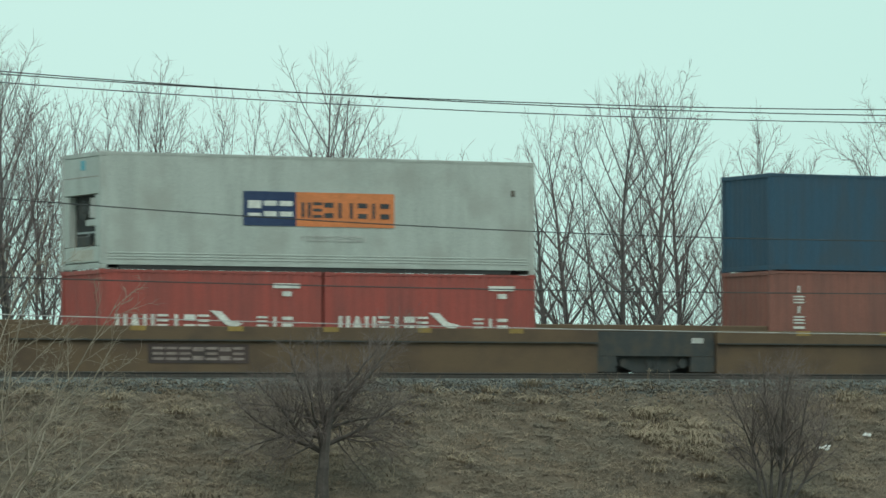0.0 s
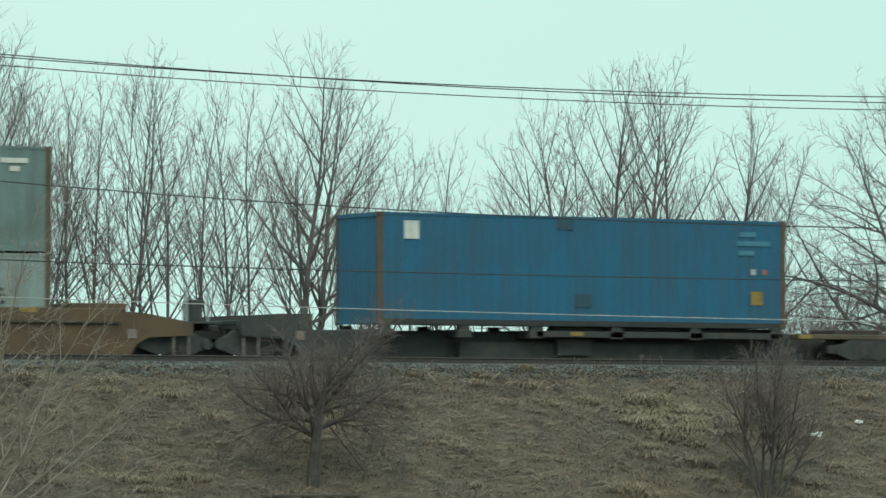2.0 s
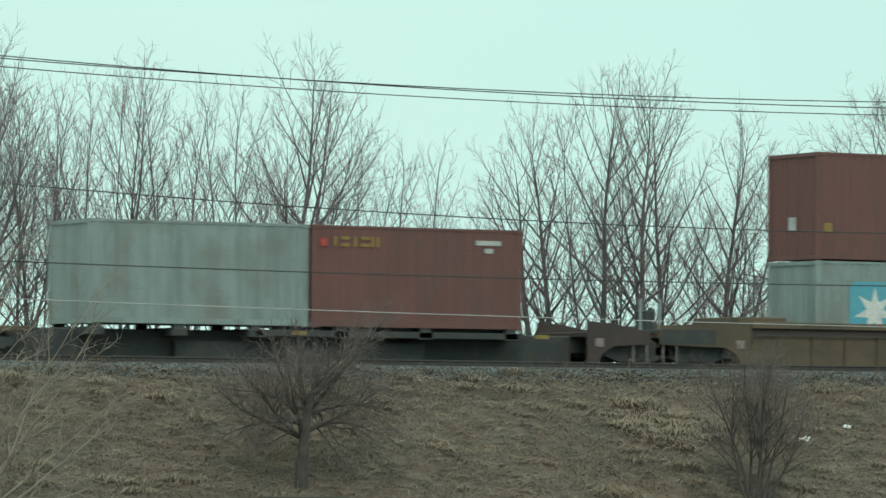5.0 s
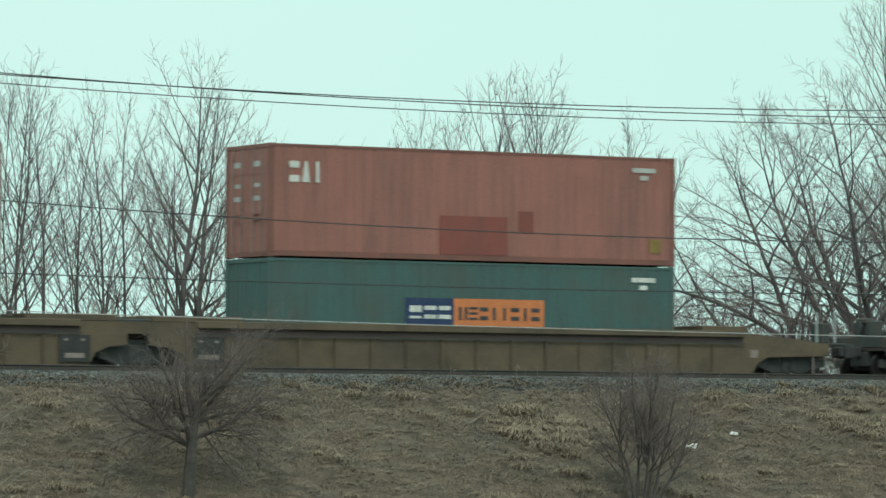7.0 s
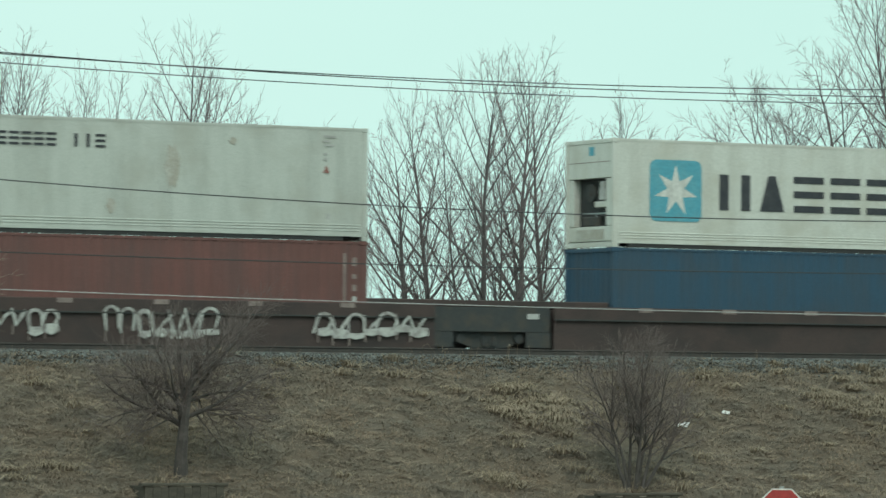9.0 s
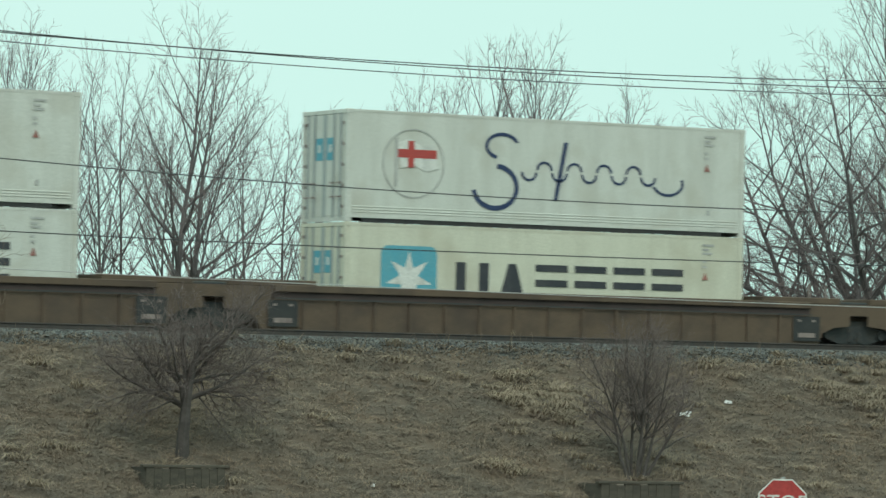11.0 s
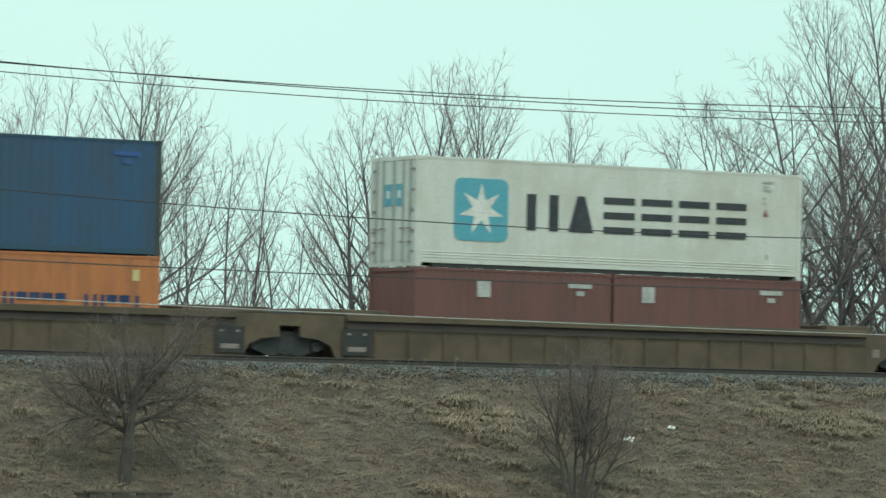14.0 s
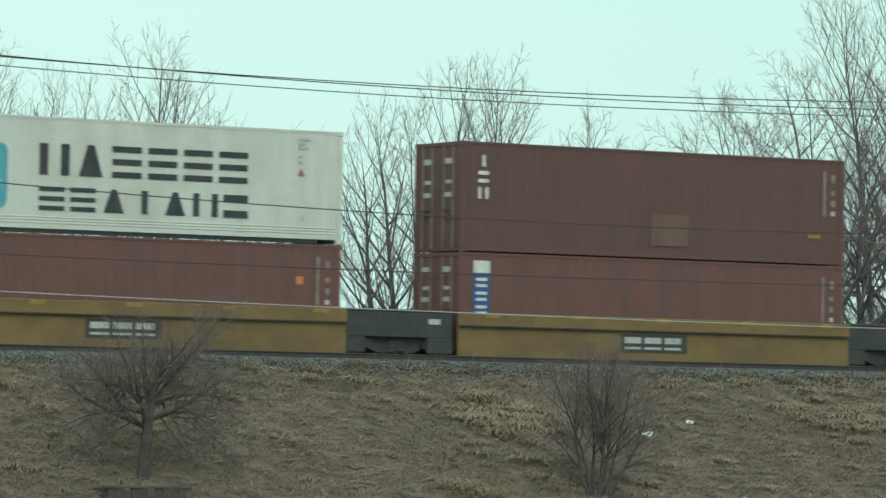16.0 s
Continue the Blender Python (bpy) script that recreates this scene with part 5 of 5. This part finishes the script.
# bearing of the foot, bearing of the top, rise of the top, depth, kind
ROW = [
    (0.4040, 0.4062, 0.0890, 117, "t"), (0.4158, 0.4170, 0.0840, 121, "s"), (0.4232, 0.4245, 0.0800, 122, "s"),
    (0.4192, 0.4216, 0.0945, 116, "t"), (0.4120, 0.4130, 0.0852, 120, "s"), (0.4271, 0.4289, 0.0818, 119, "s"), (0.4351, 0.4319, 0.0779, 118, "s"),
    (0.4410, 0.4399, 0.0795, 121, "s"), (0.4476, 0.4510, 0.0826, 117, "s"), (0.4528, 0.4547, 0.0862, 120, "s"), (0.4602, 0.4622, 0.0817, 118, "s"),
    (0.4670, 0.4720, 0.0793, 121, "s"), (0.4752, 0.4796, 0.0768, 119, "s"), (0.4821, 0.4750, 0.0780, 122, "s"), (0.4943, 0.4963, 0.0912, 115, "t"),
    (0.4978, 0.5088, 0.0806, 118, "t"), (0.5152, 0.5198, 0.0643, 121, "s"), (0.5254, 0.5253, 0.0658, 119, "s"), (0.5310, 0.5356, 0.0675, 120, "s"),
    (0.5421, 0.5372, 0.0563, 122, "s"), (0.5672, 0.5561, 0.0682, 118, "t"), (0.5696, 0.5671, 0.0756, 120, "t"), (0.5836, 0.5844, 0.0850, 116, "t"),
    (0.5944, 0.5927, 0.0870, 118, "t"), (0.6028, 0.6027, 0.0826, 119, "t"), (0.6197, 0.6214, 0.0788, 117, "t"), (0.6248, 0.6351, 0.0720, 120, "s"),
    (0.6930, 0.6520, 0.0745, 116, "w"), (0.6800, 0.6500, 0.0470, 114, "w"), (0.7030, 0.6680, 0.0840, 117, "w"), (0.7160, 0.6960, 0.0900, 119, "w"), (0.7290, 0.7180, 0.0900, 118, "t"),
    (0.7039, 0.6600, 0.0790, 114, "w"), (0.7112, 0.6960, 0.1010, 113, "w"), (0.7186, 0.7114, 0.1134, 115, "t"), (0.7336, 0.7243, 0.1219, 116, "t"),
]
for i, (u0, u1, v, y, kind) in enumerate(ROW):
    z = rough_ground(u0 * y, y)
    h = v * y + EYE.z - z
    lean = (u1 - u0) * y / h
    rr = random.Random(i * 7 + 1)
    form = {"s": "slim", "t": "tall", "w": "wide"}[kind]
    stems = [(0, 0, lean, h * 0.985 * math.hypot(1, lean), {"s": 0.075, "t": 0.145, "w": 0.165}[kind])]
    if kind == "s":
        stems += [(rr.uniform(-0.4, 0.4), rr.uniform(-0.6, 0.6), lean + rr.uniform(-0.14, 0.14), h * rr.uniform(0.62, 0.96), 0.05)]
    if kind == "t":
        stems += [(sgn * rr.uniform(0.05, 0.2), rr.uniform(-0.3, 0.3), lean + sgn * rr.uniform(0.06, 0.26), h * rr.uniform(0.62, 0.9), 0.062) for sgn in (-1, 1)]
    if kind == "w":
        stems += [(0.5, 0.3, lean * 0.4, h * 0.8, 0.14)]
    bare_tree(100 + i, (u0 * y, y, z), stems, form, "bark", "twig", "leafless grey-brown tree behind the railway", group="bare trees behind the track")

# low leafless scrub behind the track, denser where the trees stand closer
for i in range(34):
    rr = random.Random(i + 50)
    close = i >= 16
    u = 0.628 + 0.0062 * (i - 16) + rr.uniform(-0.003, 0.003) if close else 0.40 + 0.345 * i / 15 + rr.uniform(-0.006, 0.006)
    y = 112.5 + (i % 4) * 2.3
    hh = rr.uniform(3.2, 5.2) if close else rr.uniform(2.2, 3.6)
    bare_tree(300 + i, (u * y, y, rough_ground(u * y, y)), [(q * 0.35 - 0.6, 0.3 * (q % 2), (q - 2) * 0.2, hh * rr.uniform(0.7, 1.05), 0.028) for q in range(6 if close else 5)], "brush" if close else "scrub", "bark", "twig", "dense leafless brush behind the railway" if close else "low leafless scrub behind the railway", "shrub", "shrub", "scrub behind the track")

# bushes on the bank
BUSH1, BUSH2 = (45.9, 92.03), (57.62, 91.42)
CROWN = [(-0.45, 2.0, 0.065, 0.05), (0.4, 1.9, 0.06, 0.04), (-1.0, 2.2, 0.06, 0.08), (1.1, 2.3, 0.065, 0.05), (0.0, 1.8, 0.05, 0.0), (2.2, 2.7, 0.06, 0.03), (-2.2, 2.4, 0.055, 0.04), (4.0, 2.8, 0.055, 0.02), (-4.5, 2.3, 0.05, 0.02), (7.0, 2.6, 0.045, -0.01), (-7.0, 2.2, 0.045, -0.01), (0.8, 2.0, 0.05, -0.02), (-1.4, 2.0, 0.045, -0.03), (2.8, 2.4, 0.045, -0.06), (-3.0, 2.2, 0.04, -0.07)]
bare_tree(21, (*BUSH1, rough_ground(*BUSH1)), [(0, 0, 0.05, 3.0, 0.185)] + [(0.05 + 0.02 * (q % 3), 0, lx, h, r, 1.15 + 0.17 * (q % 6), bend) for q, (lx, h, r, bend) in enumerate(CROWN)], "bush", "bushbark", "bushtwig", "dark leafless bushy tree on the bank", "bushy_tree", "tree", "bushy trees on the bank", 0.0031)
bare_tree(22, (*BUSH2, rough_ground(*BUSH2)), [(q * 0.05 - 0.2, 0.05 * (q % 3), lx, h, 0.05, -0.2, 0.0) for q, (lx, h) in enumerate(((-0.32, 3.3), (-0.2, 3.5), (-0.08, 3.7), (0.02, 3.7), (0.1, 3.7), (0.16, 3.6), (0.24, 3.5), (0.34, 3.3)))], "stems", "bushbark", "bushtwig", "dark leafless many-stemmed bush on the bank", "bushy_tree", "tree", "bushy trees on the bank", 0.0028)
bare_tree(23, (37.2, 90.6, rough_ground(37.2, 90.6)), [(0.12 * q - 0.3, 0.05 * (q % 3), lx, h, 0.034, 0.3) for q, (lx, h) in enumerate(((0.0, 6.9), (0.14, 6.8), (0.32, 6.2), (0.55, 5.4), (0.9, 4.8), (1.4, 4.3), (2.2, 3.9), (3.4, 3.5)))], "arch", "paletwig", "paletwig", "pale leafless shrub with long arching twigs", "bushy_tree", "tree", "bushy trees on the bank")


def planter(x0, x1, y, z):
    """A low retaining box of upright boards round the foot of a bush."""
    thing = empty("tree_box", pose((x0 + x1) / 2, y, z), "low box of dark weathered boards on the bank", "planter", "tree boxes on the bank")
    w = x1 - x0
    n = 10
    for i in range(n):
        a = -w / 2 + i * w / n
        part("board", bevelled(boxes((a + 0.003, -0.03 - 0.006 * (i % 2), -0.75, a + w / n - 0.003, 0.03, -0.02 - 0.02 * (i % 3))), 0.004), M["board"], thing)
    part("top_plank", bevelled(boxes((-w / 2 - 0.1, -0.06, -0.03, w / 2 + 0.1, 0.10, 0.03)), 0.008), M["board"], thing)
    part("soil_fill", boxes((-w / 2 + 0.05, 0.03, -0.75, w / 2 - 0.05, 1.35, -0.06)), M["leaf"], thing, "dark soil and leaf litter")
    part("side_board", boxes((-w / 2, 0.03, -0.7, -w / 2 + 0.05, 1.4, -0.03)), M["board"], thing)
    part("side_board", boxes((w / 2 - 0.05, 0.03, -0.7, w / 2, 1.4, -0.03)), M["board"], thing)


planter(44.4, 46.35, 90.75, 4.2 - 1.84)
planter(55.85, 58.0, 90.2, 4.2 - 2.10)

# dry grass on the bank


def blade(v, f, rng, x, y, z, dx, dy, h, w, rise=0.5):
    """One bent blade: it rises, then lies over towards (dx, dy) along the slope."""
    d = math.hypot(dx, dy) + 1e-6
    a = math.atan2(dx, -dy) + rng.uniform(-0.5, 0.5)
    cx, cy = math.cos(a) * w, math.sin(a) * w
    fall = 0.5 if y < 97.2 else 0.1
    k = len(v)
    for t, up, wide in ((0.0, -0.02 / h, 1.0), (0.45, rise * 0.9, 0.8)):
        px, py, pz = x + dx * h * t, y + dy * h * t, z + dy * h * t * fall + h * up
        v += [(px - cx * wide, py - cy * wide, pz - cy * wide * fall), (px + cx * wide, py + cy * wide, pz + cy * wide * fall)]
    v.append((x + dx * h, y + dy * h, z + dy * h * fall + h * rise * (0.8 if d < 1.2 else 0.55)))
    f += [(k, k + 1, k + 3, k + 2), (k + 2, k + 3, k + 4)]


def grass(name, material, count, seed, density, size, label, tuft=(6, 14), spread=0.11, wide=(0.004, 0.010), rise=0.5, mound=False):
    rng = random.Random(seed)
    v, f = [], []
    made = 0
    while made < count:
        x, y = rng.uniform(36, 80), rng.uniform(88.6, 98.35)
        if density(x, y) < rng.random():
            continue
        z = rough_ground(x, y) if y < BED[0][0] else max(rough_ground(x, y), float(np.interp(y, [p[0] for p in BED], [p[1] for p in BED])))
        if y > 97.4 and rng.random() < (y - 97.4) * 0.9:
            continue
        big = rng.uniform(0.6, 1.3)
        lx, ly = rng.gauss(0.1, 0.6), rng.gauss(-0.4, 0.45)
        for i in range(rng.randint(*tuft)):
            made += 1
            px, py = x + rng.gauss(0, spread) * big, y + rng.gauss(0, spread) * big
            if mound:
                dx, dy = (px - x) / spread * 0.5 + rng.gauss(0, 0.3), (py - y) / spread * 0.4 - 0.35
            else:
                dx, dy = lx + rng.gauss(0, 0.8), ly + rng.gauss(0, 0.55)
            blade(v, f, rng, px, py, z, dx, dy, size * big * rng.uniform(0.5, 1.3), rng.uniform(*wide), rise)
    tagged(pack(name, v, f, M[material]), label, "grass", kind="stuff")


def patchy(x, y, s, c):
    return max(0.0, min(1.0, 0.5 + 1.6 * noise.noise(Vector((x * s, y * s, c)))))


def shelf(x, y):
    """Where the pale tufts stand thickest."""
    return (0.8 if (x - 57.3) ** 2 / 2.2 + (y - 95.2) ** 2 / 1.3 < 1 else 0) + (0.7 if (x - 67.2) ** 2 / 3.5 + (y - 95.5) ** 2 / 0.6 < 1 else 0)


grass("dry_grass", "blade", 340000, 1, lambda x, y: 0.7 + 0.3 * patchy(x, y, 0.6, 3.0), 0.15, "short matted dry brown grass on the bank", wide=(0.005, 0.011), rise=0.28)
grass("leaf_litter", "leaf", 45000, 2, lambda x, y: patchy(x, y, 0.45, 9.0), 0.13, "dark dead grass and leaf litter", rise=0.3)
grass("straw_tufts", "straw", 26000, 3, lambda x, y: 0.10 * max(0, patchy(x, y, 0.8, 6.0) - 0.4) + 0.75 * shelf(x, y), 0.27, "pale straw tufts lying over on the bank", (60, 120), 0.13, (0.006, 0.013), 0.62, True)
grass("weed_stalks", "straw", 2600, 4, lambda x, y: 0.25 + 0.75 * patchy(x, y, 0.4, 12.0), 0.36, "thin pale dead weed stalks on the bank", (2, 6), 0.10, (0.003, 0.005), 0.9)


def litter(x, y, pts, label):
    bm = bmesh.new()
    plate(bm, pts, -0.02, 0.03)
    bmesh.ops.rotate(bm, verts=bm.verts, cent=(0, 0, 0), matrix=Matrix.Rotation(radians(-12), 3, "X"))
    ob = part("litter", bm, M["litter"])
    ob.location = (x, y, rough_ground(x, y) + 0.06)
    tagged(ob, label, "litter", "litter on the bank")


litter(60.96, 94.6, [(-0.25, 0.0), (0.0, -0.02), (0.12, -0.05), (0.2, 0.09), (0.08, 0.1), (0.02, 0.06), (-0.24, 0.05)], "crumpled white plastic scrap in the grass")
litter(62.59, 95.17, [(-0.11, 0), (0.1, -0.03), (0.13, 0.04), (-0.05, 0.07)], "small white paper scrap in the grass")
litter(50.34, 91.14, [(-0.05, 0), (0.04, -0.02), (0.05, 0.06)], "small white paper scrap in the grass")

# ---- wires in front of the track, hung from far-off poles ----


def cable(name, a, b, c, r, material, label):
    wood = Limbs()
    pts = [Vector((48 + d, 88.0, EYE.z + a * d * d + b * d + c)) for d in range(-16, 37, 2)]
    wood.tube(pts, [r] * len(pts), 6)
    tagged(pack(name, wood.v, wood.f, M[material]), label, "cable", "overhead cables", kind="structure")


cable("cable", 0.00136, -0.00227, 7.178, 0.012, "wire", "black overhead cable along the railway")
cable("cable", 0.00134, -0.01085, 7.138, 0.012, "wire", "black overhead cable along the railway")
cable("cable", 0.00127, -0.00818, 6.948, 0.011, "wire", "thin black overhead cable along the railway")
cable("cable", 0.00140, -0.02226, 4.3554, 0.013, "wire", "black overhead cable along the railway")
cable("cable", 0.00052, -0.00403, 3.0451, 0.013, "wire", "black overhead cable along the railway")
cable("bright_wire", 0.00035, -0.01172, 2.2071, 0.010, "alwire", "pale shiny aluminium wire along the railway")
for x in (32.0, 84.0):
    pole = empty("utility_pole", pose(x, 88.25, rough_ground(x, 88.25)), "grey wooden utility pole at the foot of the bank", "pole", "utility poles")
    wood = Limbs()
    wood.tube([Vector((0, 0, -0.4)), Vector((0, 0, 13.5))], [0.16, 0.11], 10)
    pack("post", wood.v, wood.f, M["pole"], pole)
    part("cross_arm", boxes((-0.06, -0.9, 12.6, 0.06, 0.9, 12.75)), M["pole"], pole)

# ---- traffic sign at the roadside ----


def stop_sign(x, y, z):
    thing = empty("stop_sign", pose(x, y, 0, 0, 0, -34), "red octagonal stop sign on a grey post", "traffic sign")
    R = 0.33
    c = z
    for name, r, y0, ink in (("border", R, 0.0, "ink_white"), ("face", R * 0.94, -0.004, "stopred")):
        bm = bmesh.new()
        plate(bm, [(r * math.cos(radians(22.5 + 45 * i)), c + r * math.sin(radians(22.5 + 45 * i))) for i in range(8)][::-1], y0 - 0.003, y0 + 0.003)
        part(name, bm, M[ink], thing)
    cu = bpy.data.curves.new("word", "FONT")
    cu.body, cu.size, cu.align_x, cu.align_y, cu.extrude = "STOP", 0.27, "CENTER", "CENTER", 0.001
    tx = new("word_tmp", cu)
    me = bpy.data.meshes.new_from_object(tx.evaluated_get(bpy.context.evaluated_depsgraph_get()))
    bpy.data.objects.remove(tx)
    ob = link_mesh("word", me, M["ink_white"], thing, "white capital letters")
    ob.matrix_basis = pose(0, -0.012, c, 90, 0, 0)
    part("post", boxes((-0.03, 0.01, 0, 0.03, 0.06, c + R)), M["pole"], thing)


stop_sign(32.42, 48.0, 4.2 - 1.36)


def motions():
    """The whole train runs past at one even speed."""
    for thing, p in MOVING:
        walk(thing, [(t, Matrix.Translation(p - Vector((SPEED * t, 0, 0)))) for t in (0, 4, 8, 12, 16)])
        for curve in thing.animation_data.action.layers[0].strips[0].channelbag(thing.animation_data.action_slot).fcurves:
            for key in curve.keyframe_points:
                key.interpolation = "LINEAR"


motions()
